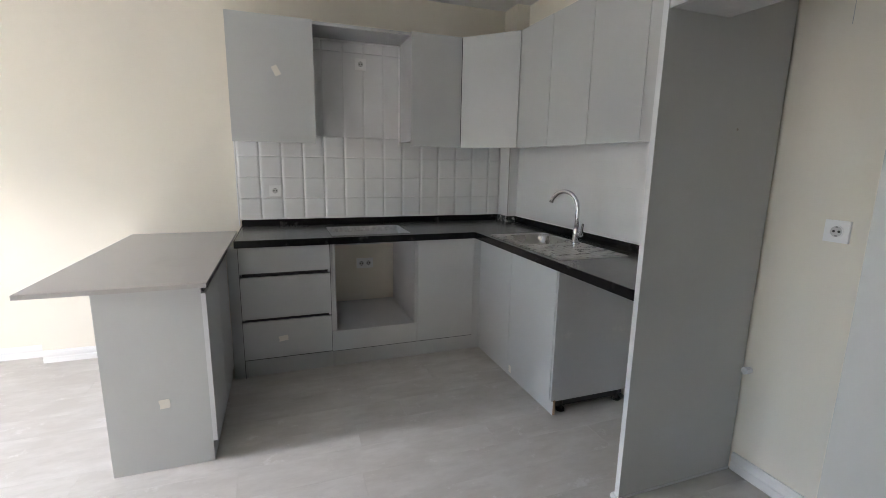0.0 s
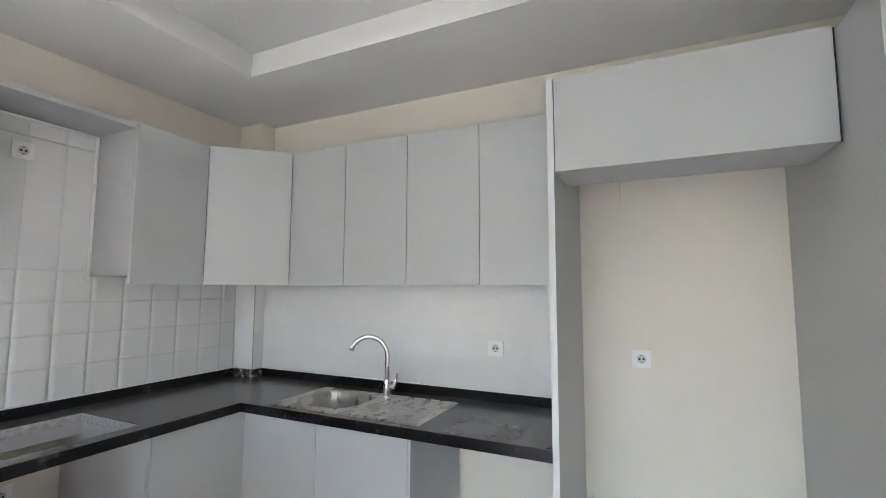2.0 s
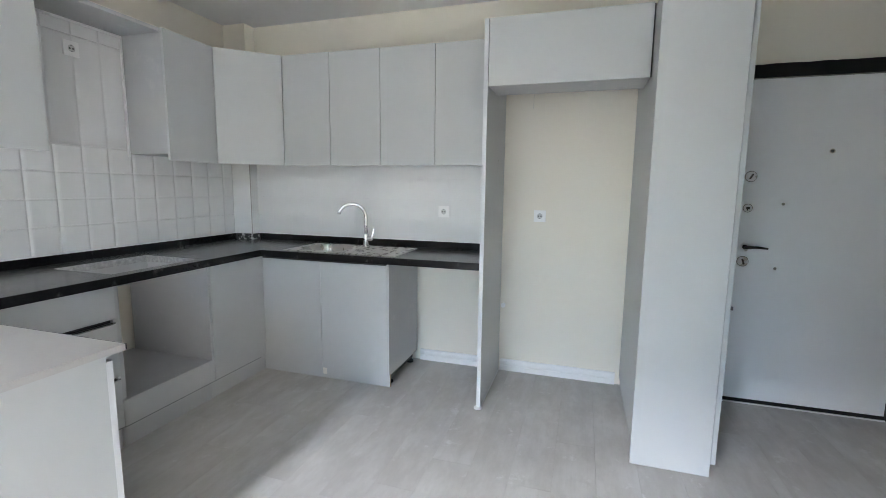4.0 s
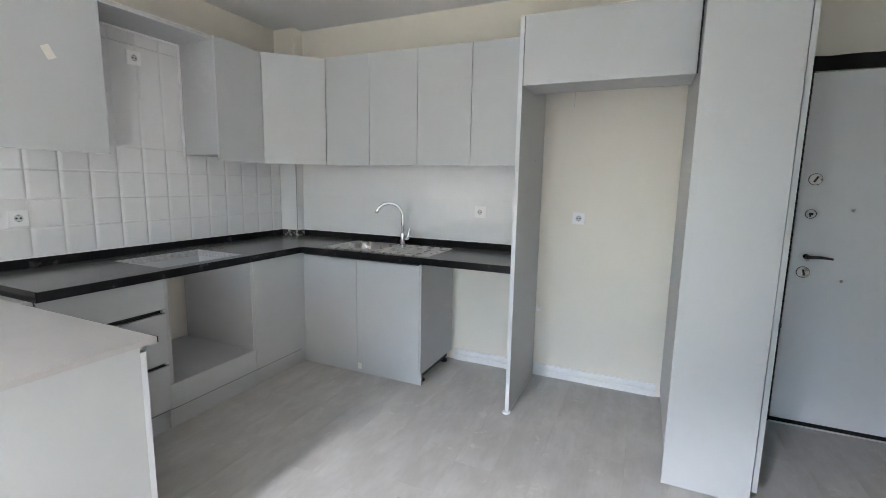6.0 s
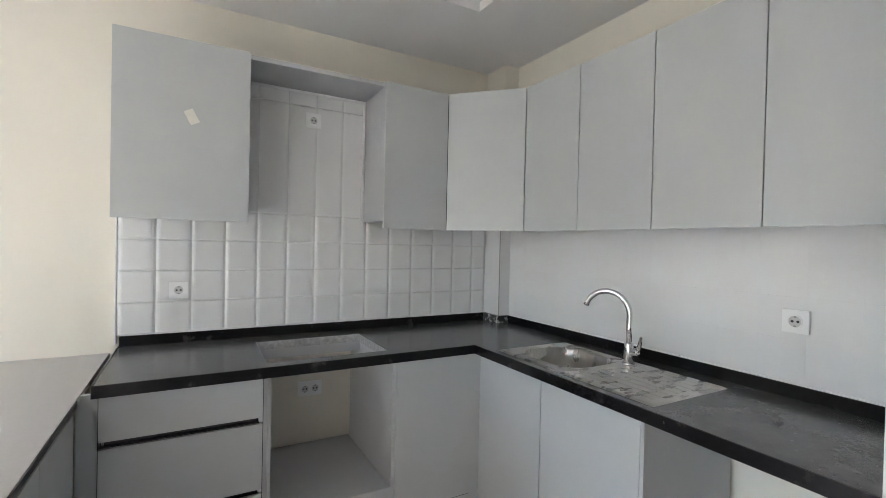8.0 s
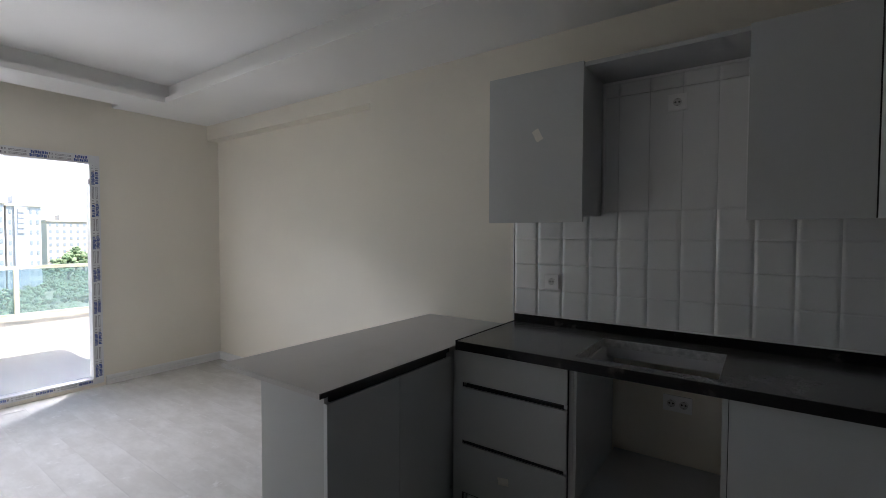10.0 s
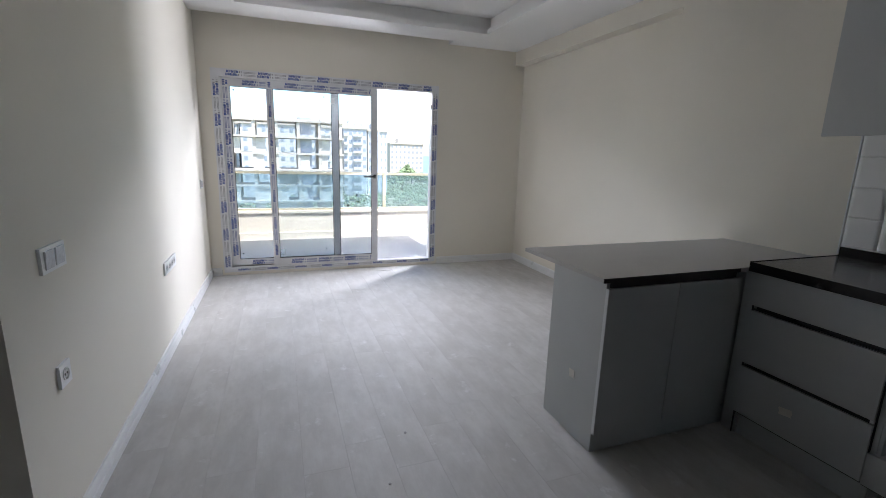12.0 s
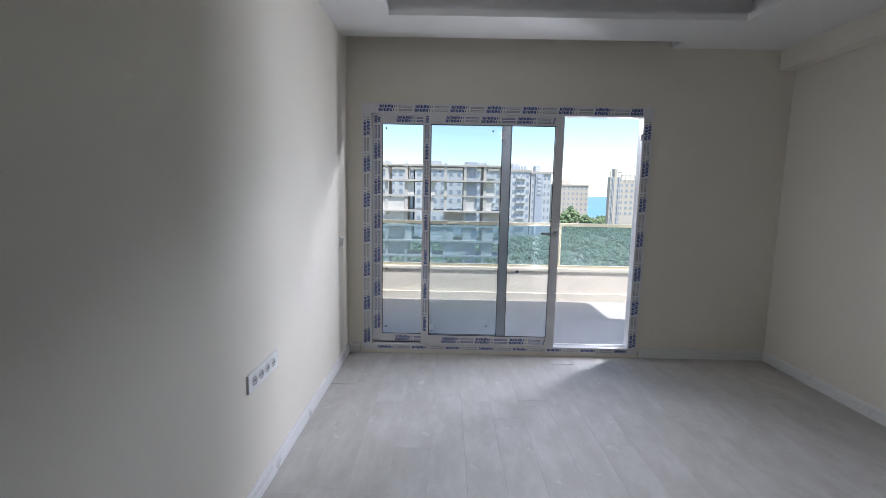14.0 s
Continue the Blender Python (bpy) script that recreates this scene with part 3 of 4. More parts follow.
for a in ((HOB[0], HOB[1], HOB[3] - 0.003, HOB[3] + 0.001), (HOB[0], HOB[1], HOB[2] - 0.001, HOB[2] + 0.003), (HOB[0] - 0.001, HOB[0] + 0.003, HOB[2] + 0.003, HOB[3] - 0.003), (HOB[1] - 0.003, HOB[1] + 0.001, HOB[2] + 0.003, HOB[3] - 0.003)):
    part("sawn_edge", box(*a, CT0 - 0.002, CT1 - 0.002, 0), SAW_CUT, counter, "raw pale sawn edge of the cutout")

# peninsula slab
bar = thing("breakfast_bar", (-0.5, 2.9, 0.835), "grey-beige quartz breakfast bar top with an overhang", "countertop")
part("slab", box(-0.845, -0.1925, 2.1945, NORTH, 0.835, 0.855, 0.0025, 2), QUARTZ, bar)
part("front_edge", box(-0.845, -0.1925, 2.19, 2.194, 0.8355, 0.8545, 0.001), QUARTZ, bar, "polished slab edge")
part("side_edge", box(-0.192, -0.188, 2.19, 2.992, 0.8355, 0.8545, 0.001), GOLA_AND_SHADE, bar, "dark unpolished side edge")


# ---- kitchen: cabinets ----
def door_panel(name, parent, x0, x1, y0, y1, z0, z1, label=""):
    return part(name, box(x0, x1, y0, y1, z0, z1, 0.0012), CABINET, parent, label)


T = 0.018
FY, FX = 3.035, 1.465          # fronts of the base units
# peninsula unit
pen = thing("peninsula_cabinet", (-0.4, 2.65, 0), "grey laminate peninsula base cabinet with two doors", "cabinet", "base cabinets")
part("end_panel", box(-0.617, -0.222, 2.235, 2.253, 0.0, 0.835, 0.001), CABINET, pen, "grey end panel with a scrap of tape")
part("back_panel", box(-0.617, -0.599, 2.253, NORTH - 0.015, 0.0, 0.835, 0.001), CABINET, pen)
part("body", box(-0.599, -0.230, 2.253, 3.095, 0.10, 0.815, 0.001), CARCASS, pen)
part("plinth", box(-0.235, -0.222, 2.253, 3.095, 0.0, 0.098, 0.001), CABINET, pen, "grey plinth")
part("grip_profile", box(-0.230, -0.212, 2.253, 3.0, 0.803, 0.833, 0.001), GOLA_AND_SHADE, pen, "dark recessed grip profile")
door_panel("door", pen, -0.222, -0.204, 2.236, 2.635, 0.10, 0.800)
door_panel("door", pen, -0.222, -0.204, 2.638, 3.03, 0.10, 0.800)
part("door_edge", box(-0.2225, -0.2035, 2.2338, 2.2358, 0.10, 0.80, 0), EDGE_WHITE, pen, "pale door edge")

# drawer unit
dr = thing("drawer_cabinet", (0.13, 3.3, 0), "grey three-drawer base cabinet with dark grip profiles", "cabinet", "base cabinets")
part("filler", box(-0.204, -0.142, FY + 0.02, FY + 0.038, 0.0, 0.85, 0.001), CABINET, dr)
# solid dark strip: painted shade between filler and drawers
part("shadow_gap", box(-0.1415, -0.1385, FY + 0.010, FY + 0.018, 0.0, 0.85, 0), GASKET_AND_SHADE, dr, "dark strip painted as shade beside the drawers")
part("side_panel", box(0.402, 0.42, FY + 0.019, 3.64, 0.0, 0.853, 0.001), CARCASS, dr)
part("side_panel", box(-0.142, -0.124, FY + 0.019, 3.64, 0.0, 0.853, 0.001), CARCASS, dr)
# body coloured near black to paint the shade between drawer fronts
part("body", box(-0.124, 0.402, FY + 0.03, 3.60, 0.12, 0.80, 0.001), GOLA_AND_SHADE, dr, "drawer body coloured dark as the shade behind the fronts")
for z0, z1 in ((0.683, 0.850), (0.390, 0.657), (0.125, 0.370)):
    door_panel("drawer_front", dr, -0.138, 0.3985, FY, FY + T, z0, z1)
for z in (0.661, 0.374):
    part("grip_profile", add(box(-0.136, 0.385, FY + 0.019, FY + 0.029, z, z + 0.020, 0), box(-0.136, 0.385, FY + 0.004, FY + 0.019, z, z + 0.003, 0)), GOLA_AND_SHADE, dr, "dark recessed grip profile")
    part("profile_cap", box(0.385, 0.399, FY + 0.004, FY + 0.019, z + 0.003, z + 0.019, 0.001), EDGE_WHITE, dr, "pale end cap")
part("plinth", box(-0.204, 0.41, 3.066, 3.081, 0.0, 0.118, 0.001), CABINET, dr, "grey plinth")

# dark strips painting the shade round the drawer fronts
part("shadow_gap", box(0.3985, 0.4025, FY + 0.010, FY + 0.017, 0.12, 0.85, 0), GASKET_AND_SHADE, dr, "dark strip painted as shade beside the drawers")
part("shadow_gap", box(-0.136, 0.399, FY + 0.006, FY + 0.017, 0.8505, 0.8545, 0), GASKET_AND_SHADE, dr, "dark strip painted as shade under the worktop")

part("shadow_gap", box(-0.138, 0.399, FY + 0.004, FY + 0.017, 0.1190, 0.1235, 0), GASKET_AND_SHADE, dr, "dark strip painted as shade over the plinth")

# oven housing
ov = thing("oven_housing", (0.70, 3.3, 0), "empty grey oven housing open to the wall behind", "cabinet", "base cabinets")
part("side_panel", box(0.421, 0.434, FY + 0.02, 3.64, 0.12, 0.853, 0.001), CARCASS, ov)
part("side_panel", box(0.967, 0.985, FY + 0.002, 3.67, 0.12, 0.853, 0.001), CARCASS, ov, "grey side panel with a hinge hole")
part("shelf", box(0.434, 0.967, FY + 0.002, 3.69, 0.240, 0.258, 0.001), CARCASS, ov, "dusty shelf")
part("front_panel", box(0.402, 0.982, FY, FY + T, 0.120, 0.256, 0.001), CABINET, ov)
part("front_stretcher", box(0.434, 0.967, FY + 0.01, FY + 0.03, 0.835, 0.853, 0.001), CARCASS, ov)
part("rear_stretcher", box(0.434, 0.967, 3.505, 3.52, 0.800, 0.853, 0.001), CARCASS, ov)
part("screw_hole", disc((0.9668, 3.56, 0.820), (-1, 0, 0), 0.010, 0.001, 14), SOCKET_DARK, ov, "dark cable hole")
part("plinth", box(0.411, 0.983, 3.066, 3.081, 0.0, 0.118, 0.001), CABINET, ov, "grey plinth")


# shade over the plinth, painted as a dark strip
part("shadow_gap", box(0.404, 0.981, FY + 0.004, FY + 0.017, 0.1150, 0.1195, 0), GASKET_AND_SHADE, ov, "dark strip painted as shade over the plinth")

# corner base unit
co = thing("corner_cabinet", (1.2, 3.3, 0), "grey corner base cabinet with one door", "cabinet", "base cabinets")
part("body", box(0.986, 1.46, FY + 0.02, 3.64, 0.12, 0.853, 0.001), CARCASS, co)
door_panel("door", co, 0.988, 1.408, FY, FY + T, 0.120, 0.846)
# painted shade at both sides of the corner door: dark strips
part("shadow_gap", box(1.404, 1.414, FY + 0.012, FY + 0.019, 0.12, 0.85, 0), GASKET_AND_SHADE, co, "dark strip painted as shade beside the door")
part("shadow_gap", box(0.981, 0.990, FY + 0.012, FY + 0.019, 0.12, 0.85, 0), GASKET_AND_SHADE, co, "dark strip painted as shade beside the door")
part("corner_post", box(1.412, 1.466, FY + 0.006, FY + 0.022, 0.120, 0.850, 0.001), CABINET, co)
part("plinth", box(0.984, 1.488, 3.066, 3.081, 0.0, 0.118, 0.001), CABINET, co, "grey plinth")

# dark strips again stand for shade above and below the door
part("shadow_gap", box(0.988, 1.408, FY + 0.006, FY + 0.017, 0.8465, 0.8545, 0), GASKET_AND_SHADE, co, "dark strip painted as shade under the worktop")

part("shadow_gap", box(0.990, 1.408, FY + 0.004, FY + 0.017, 0.1150, 0.1195, 0), GASKET_AND_SHADE, co, "dark strip painted as shade over the plinth")

# sink unit
si = thing("sink_cabinet", (1.75, 2.57, 0), "grey two-door sink base cabinet on black plastic legs", "cabinet", "base cabinets")
part("side_panel", box(FX + 0.004, 2.0, 2.070, 2.088, 0.082, 0.832, 0.001), CARCASS, si, "grey side panel beside the dishwasher gap")
part("body", box(FX + 0.02, 1.99, 2.088, 3.05, 0.082, 0.70, 0.001), CARCASS, si)
door_panel("door", si, FX, FX + T, 2.084, 2.5735, 0.092, 0.826)
door_panel("door", si, FX, FX + T, 2.5775, 3.058, 0.092, 0.826)
# shade in the sink door gaps, painted as dark strips
part("shadow_gap", box(FX + 0.012, FX + 0.019, 2.572, 2.580, 0.092, 0.826, 0), GASKET_AND_SHADE, si, "dark strip painted as shade between the doors")
part("shadow_gap", box(FX + 0.012, FX + 0.019, 3.055, 3.062, 0.092, 0.826, 0), GASKET_AND_SHADE, si, "dark strip painted as shade beside the door")
part("stretcher", box(FX + 0.004, FX + 0.02, 2.088, 3.06, 0.828, 0.853, 0), GOLA_AND_SHADE, si, "dark shadow-gap stretcher")
part("plinth", box(1.484, 1.499, 2.072, 3.10, 0.0, 0.088, 0.001), CABINET, si, "grey plinth")
part("plinth_end", box(1.4845, 1.4985, 2.0695, 2.0718, 0.0, 0.088, 0), RAW_BOARD, si, "raw chipboard plinth end")
for x, y in ((1.56, 2.11), (1.95, 2.11), (1.56, 3.0), (1.95, 3.0)):
    part("leg", add(disc((x, y, 0.0), (0, 0, 1), 0.026, 0.012, 16), disc((x, y, 0.012), (0, 0, 1), 0.014, 0.07, 16)), BLACK_PLASTIC, si, "black plastic leg")
part("base_strip", box(1.52, 1.98, 2.10, 2.112, 0.03, 0.08, 0), BLACK_PLASTIC, si)


# wall cabinets
def wall_cabinet(x0, x1, label):
    c = thing("wall_cabinet", ((x0 + x1) / 2, 3.5, 1.482), label, "wall cabinet", "wall cabinets")
    part("body", box(x0 + 0.001, x1 - 0.001, 3.335, 3.640, 1.520, 2.247, 0.001), CARCASS, c)
    door_panel("door", c, x0, x1, 3.315, 3.333, 1.482, 2.249)
    return c


wall_cabinet(-0.150, 0.360, "grey wall cabinet with a scrap of tape on the door")
wall_cabinet(1.017, 1.392, "narrow grey wall cabinet beside the hood gap")
hood = thing("hood_surround", (0.69, 3.5, 2.22), "grey top board bridging the empty cooker hood gap", "shelf board")
part("board", box(0.362, 1.015, 3.33, 3.640, 2.226, 2.246, 0.001), CARCASS, hood)
part("trim", box(0.368, 0.376, 3.632, 3.643, 1.53, 2.224, 0), PLASTIC, hood, "white sealant bead")
part("trim", box(1.004, 1.014, 3.632, 3.643, 1.50, 2.224, 0), PLASTIC, hood, "white sealant bead")
part("trim", box(0.376, 1.004, 3.632, 3.643, 2.214, 2.224, 0), PLASTIC, hood, "white sealant bead")

# diagonal corner wall cabinet
dg = thing("corner_wall_cabinet", (1.6, 3.3, 1.482), "grey diagonal corner wall cabinet", "wall cabinet", "wall cabinets")


def prism(pts, z0, z1, bevel=0.001):
    bm = bmesh.new()
    lo, hi = [bm.verts.new((x, y, z0)) for x, y in pts], [bm.verts.new((x, y, z1)) for x, y in pts]
    for k in range(len(pts)):
        m = (k + 1) % len(pts)
        bm.faces.new((lo[k], lo[m], hi[m], hi[k]))
    bm.faces.new(lo[::-1]), bm.faces.new(hi)
    bmesh.ops.recalc_face_normals(bm, faces=bm.faces)
    return bevelled(bm, bevel)


part("body", prism(((1.412, 3.338), (1.698, 3.006), (1.985, 3.006), (1.985, 3.480), (1.895, 3.480), (1.895, 3.640), (1.412, 3.640)), 1.520, 2.247), CARCASS, dg)
# dark strip that paints the shade beside the diagonal door
part("shadow_gap", box(1.393, 1.405, 3.330, 3.336, 1.484, 2.248, 0), GASKET_AND_SHADE, dg, "dark strip painted as shade beside the door")
part("door", prism(((1.396, 3.314), (1.688, 2.994), (1.702, 3.006), (1.409, 3.328)), 1.482, 2.250), CABINET, dg)

for n, (a, b) in enumerate(((2.6135, 2.990), (2.2295, 2.6095), (1.8405, 2.2255), (1.459, 1.8365))):
    c = thing("wall_cabinet", (1.85, (a + b) / 2, 1.482), "narrow grey single-door wall cabinet above the sink", "wall cabinet", "wall cabinets")
    part("body", box(1.711, 1.985, a - 0.001, b + 0.001, 1.520, 2.247, 0.001), CARCASS, c)
    # dark strip painting shade into the gap at each door
    part("shadow_gap", box(1.704, 1.7105, b - 0.001, b + 0.004, 1.482, 2.245, 0), GASKET_AND_SHADE, c, "dark strip painted as shade beside the door")
    door_panel("door", c, 1.690, 1.708, a, b, 1.480, 2.248 - 0.002 * n)

# fridge housing
fh = thing("fridge_housing", (1.7, 1.02, 0), "grey fridge housing, empty, with a flap cabinet on top", "cabinet")
part("side_panel", box(1.388, 2.016, 1.432, 1.455, 0.008, 2.250, 0.001), CABINET, fh, "full-height grey side panel")
part("panel_edge", box(1.3865, 1.3882, 1.4318, 1.4552, 0.008, 2.250, 0), EDGE_WHITE, fh, "pale panel edge")
part("top_box", box(1.408, 1.668, 0.604, 1.430, 1.897, 2.248, 0.001), CARCASS, fh)
# shade at both ends of the flap, painted with dark strips
part("shadow_gap", box(1.400, 1.407, 0.598, 0.612, 1.897, 2.248, 0), GASKET_AND_SHADE, fh, "dark strip painted as shade beside the flap")
part("shadow_gap", box(1.400, 1.407, 1.424, 1.4315, 1.897, 2.248, 0), GASKET_AND_SHADE, fh, "dark strip painted as shade beside the flap")
part("flap_door", box(1.388, 1.406, 0.606, 1.428, 1.894, 2.250, 0.001), CABINET, fh, "wide grey flap door")
part("floor_glide", disc((1.388, 1.445, 0.0), (0, 0, 1), 0.024, 0.008, 18), PLASTIC, fh, "white plastic glide")
part("bead", box(1.40, 2.016, 1.4295, 1.4318, 0.0, 0.010, 0), EDGE_WHITE, fh, "pale sealant bead")

# tall cabinet
tc_ = thing("tall_cabinet", (1.55, 0.43, 0), "tall grey laminate cabinet beside the fridge gap", "cabinet")
part("body", box(1.096, 2.028, 0.262, 0.597, 0.06, 2.236, 0.001), CABINET, tc_)
part("plinth", box(1.115, 2.015, 0.285, 0.590, 0.0, 0.06, 0), CARCASS, tc_)
part("front_panel", box(1.075, 1.093, 0.266, 0.612, 0.004, 2.240, 0.001), CABINET, tc_, "grey front panel down to the floor")
part("side_door", box(1.098, 2.02, 0.238, 0.258, 0.055, 2.238, 0.001), CABINET, tc_, "grey door facing the hall")
part("hinge_clip", box(1.090, 1.100, 0.231, 0.239, 0.806, 0.822, 0.001), GASKET_AND_SHADE, tc_)

# pipe stub in the fridge gap
st = thing("pipe_stub", (2.0, 1.412, 0.49), "white capped water pipe stub on the wall", "pipe")
part("pipe", disc((2.03, 1.409, 0.497), (-1, 0, 0), 0.013, 0.022, 16, bevel=0.002), PLASTIC, st, smooth=True)
part("cap", disc((2.010, 1.409, 0.497), (-1, 0, 0), 0.017, 0.018, 6), PLASTIC, st)


# ---- sink and tap ----
def sink_mesh():
    bm = bmesh.new()
    x0, x1, y0, y1 = SINK
    nx, ny = 150, 150
    vs = {}
    for i in range(nx + 1):
        for j in range(ny + 1):
            x, y = x0 + (x1 - x0) * i / nx, y0 + (y1 - y0) * j / ny
            e = min(x - x0, x1 - x, y - y0, y1 - y)
            z = CT1 + 0.0055 * min(1, e / 0.008)
            u, v = (x - 1.645) / 0.158, (y - 2.605) / 0.175
            r = (abs(u) ** 3.2 + abs(v) ** 3.2) ** (1 / 3.2)
            rib = ((x - 1.475) / 0.355 * 8) % 1
            if r < 1:
                z -= 0.150 * min(1, (1 - r) / 0.13) ** 0.55 + 0.012 * max(0, 0.8 - r)
            elif r < 1.06:
                z += 0.0015 * math.sin((r - 1) / 0.06 * math.pi)
            elif 2.05 < y < 2.405 and 1.475 < x < 1.83:
                z += 0.0028 * max(0.0, 1 - abs(rib - 0.5) / 0.16) * min(1, (y - 2.05) / 0.02, (2.405 - y) / 0.02) - 0.0015
            vs[i, j] = bm.verts.new((x, y, z))
    for i in range(nx):
        for j in range(ny):
            bm.faces.new((vs[i, j], vs[i + 1, j], vs[i + 1, j + 1], vs[i, j + 1]))
    return bm


sk = thing("kitchen_sink", (1.65, 2.43, CT1), "brushed steel inset sink with a round bowl and ribbed drainer", "sink")
part("basin", sink_mesh(), STEEL, sk, smooth=True)
part("drain", ring((1.645, 2.605, 0.752), (0, 0, 1), 0.042, 0.022, 0.004), SHADED_CHROME, sk, "steel drain with shade in its colour")
part("strainer", disc((1.645, 2.605, 0.750), (0, 0, 1), 0.022, 0.003, 20), SOCKET_DARK, sk, "dark strainer")
tp = thing("kitchen_tap", (1.80, 2.405, CT1), "chrome kitchen tap with a high swan-neck spout", "tap")
TX, TY = 1.795, 2.395
part("base", disc((TX, TY, CT1 + 0.002), (0, 0, 1), 0.027, 0.012, 24, bevel=0.003), CHROME, tp, smooth=True)
part("body", disc((TX, TY, CT1 + 0.014), (0, 0, 1), 0.021, 0.085, 24, r2=0.019, bevel=0.003), CHROME, tp, smooth=True)
part("lever", add(disc((TX, TY, 0.955), (0.1, -1, 0.15), 0.017, 0.045, 18, bevel=0.003), tube([(TX, TY - 0.042, 0.962), (TX, TY - 0.052, 0.985), (TX, TY - 0.060, 1.030)], [0.010, 0.009, 0.006], 10)), CHROME, tp, "chrome side lever")
arc = [(TX, TY, 0.99), (TX, TY, 1.06), (TX, TY, 1.115)]
for k in range(1, 17):
    a = math.pi * 0.92 * k / 16
    arc.append((TX - 0.035 * (1 - math.cos(a)), TY + 0.092 * (1 - math.cos(a)), 1.115 + 0.095 * math.sin(a)))
part("spout", tube(arc, [0.0125] * 18 + [0.0135], 16), CHROME, tp, "swan-neck spout", smooth=True)


# ---- sockets and switches ----
def socket(base, facing, gangs=1, w=0.08, h=0.08, label="white earthed wall socket", name="wall_socket"):
    """A plate on a wall; facing is the way out of the wall, along x or y. The plate is built flat at the origin and turned."""
    turn = Matrix.Translation(base) @ Vector(facing).to_track_quat("Z", "Y").to_matrix().to_4x4()
    s = thing(name, base, label, "socket" if name == "wall_socket" else "switch")

    def put(nm, bm, mat, lab="", parent=s, smooth=False):
        bm.transform(turn)
        return part(nm, bm, mat, parent, lab, smooth)

    flip = Vector((turn.to_3x3() @ Vector((0, 1, 0)))).z
    wide = abs(flip) > 0.5
    W, Hh = (w * gangs if wide else h), (h if wide else w * gangs)
    put("plate", box(-W / 2, W / 2, -Hh / 2, Hh / 2, 0, 0.010, 0.003, 2), PLASTIC)
    for g in range(gangs):
        o = (g - (gangs - 1) / 2) * w * (0.86 if gangs > 1 else 1)
        cx_, cy_ = (o, 0) if wide else (0, o)
        if name == "wall_socket":
            r = put("insert", ring((cx_, cy_, 0.010), (0, 0, 1), 0.023, 0.0195, 0.003), PLASTIC)
            # flat disc; its greyer colour paints the shade of the recess
            put("recess", disc((cx_, cy_, 0.0102), (0, 0, 1), 0.0195, 0.0006, 24), material_shade, "socket face with the recess shade in its colour", r)
            for d in (-0.0085, 0.0085):
                a, b = (d, 0) if wide else (0, d)
                put("pin_hole", disc((cx_ + a, cy_ + b, 0.0108), (0, 0, 1), 0.0048, 0.0006, 10), SOCKET_DARK, "", r)
            a, b = (0, 0.0165) if wide else (0.0165, 0)
            for sg in (-1, 1):
                put("earth_clip", box(cx_ + sg * a - 0.004, cx_ + sg * a + 0.004, cy_ + sg * b - 0.003, cy_ + sg * b + 0.003, 0.0108, 0.0118, 0), CLIP, "", r)
        else:
            ww = 0.06
            bm = box(cx_ - (ww / 2 if wide else 0.03), cx_ + (ww / 2 if wide else 0.03), cy_ - (0.03 if wide else ww / 2), cy_ + (0.03 if wide else ww / 2), 0.010, 0.015, 0.002, 2)
            for v in bm.verts:
                if v.co.z > 0.012:
                    v.co.z += 0.06 * (v.co.y - cy_ if wide else v.co.x - cx_)
            put("rocker", bm, CRINKLED, "rocker under crinkled film")
    return s


CLIP = material("dull_earth_clip", (0.30, 0.30, 0.30), 0.4, metal=0.6)
CRINKLED = material("crinkled_film_on_plastic", (0.80, 0.80, 0.815), 0.16, vary=0.08, scale=60, bump=0.9, bump_scale=70, coat=0.6)
# white socket plastic darkened to paint in the recess shade
material_shade = material("shaded_socket_face", (0.56, 0.56, 0.555), 0.4)
socket((0.718, 3.643, 2.07), (0, -1, 0), label="white socket high on the tiles in the hood gap")
socket((0.085, 3.643, 1.150), (0, -1, 0), label="white socket on the tiles above the worktop")
socket((0.738, NORTH, 0.562), (0, -1, 0), 2, w=0.066, h=0.08, label="white double socket inside the oven housing")
socket((1.977, 1.857, 1.162), (-1, 0, 0), label="white socket on the tiles beside the sink")
socket((EAST, 1.176, 1.147), (-1, 0, 0), label="white socket in the fridge gap")
socket((-0.510, SOUTH, 0.978), (0, 1, 0), 2, w=0.086, h=0.085, label="white double rocker switch with crinkled film", name="light_switch")
socket((-0.470, SOUTH, 0.578), (0, 1, 0), label="white wall socket below the light switch")
socket((-2.095, SOUTH, 0.572), (0, 1, 0), 4, w=0.082, h=0.082, label="white four-gang row of sockets on the living room wall")
socket((-3.650, SOUTH, 0.998), (0, 1, 0), 1, w=0.082, h=0.082, label="white rocker switch beside the balcony door", name="light_switch")


# ---- entrance door ----
ed = thing("door_1", (2.0, -0.43, 0), "closed white steel entrance door in a black frame", "door", kind="structure")
part("leaf", box(2.0, 2.06, -0.862, 0.005, 0.028, 1.983, 0.003), DOOR_WHITE, ed)
chipped = bmesh.new()
for k in range(61):
    y = -0.95 + 1.01 * k / 60
    z = 2.066 + 0.004 * noise.noise((y * 9, 0, 0)) - 0.007 * max(0.0, noise.noise((y * 23, 3, 0)) - 0.25)
    row = [chipped.verts.new((x, y, q)) for x, q in ((1.992, 1.988), (1.992, z), (2.12, z), (2.12, 1.988))]
    if k:
        for i in range(4):
            chipped.faces.new((last[i], last[(i + 1) % 4], row[(i + 1) % 4], row[i]))
    else:
        chipped.faces.new(row)
    last = row
chipped.faces.new(last[::-1])
bmesh.ops.recalc_face_normals(chipped, faces=chipped.faces)
part("frame_head", chipped, DOOR_BLACK, ed, "black head with chipped plaster")
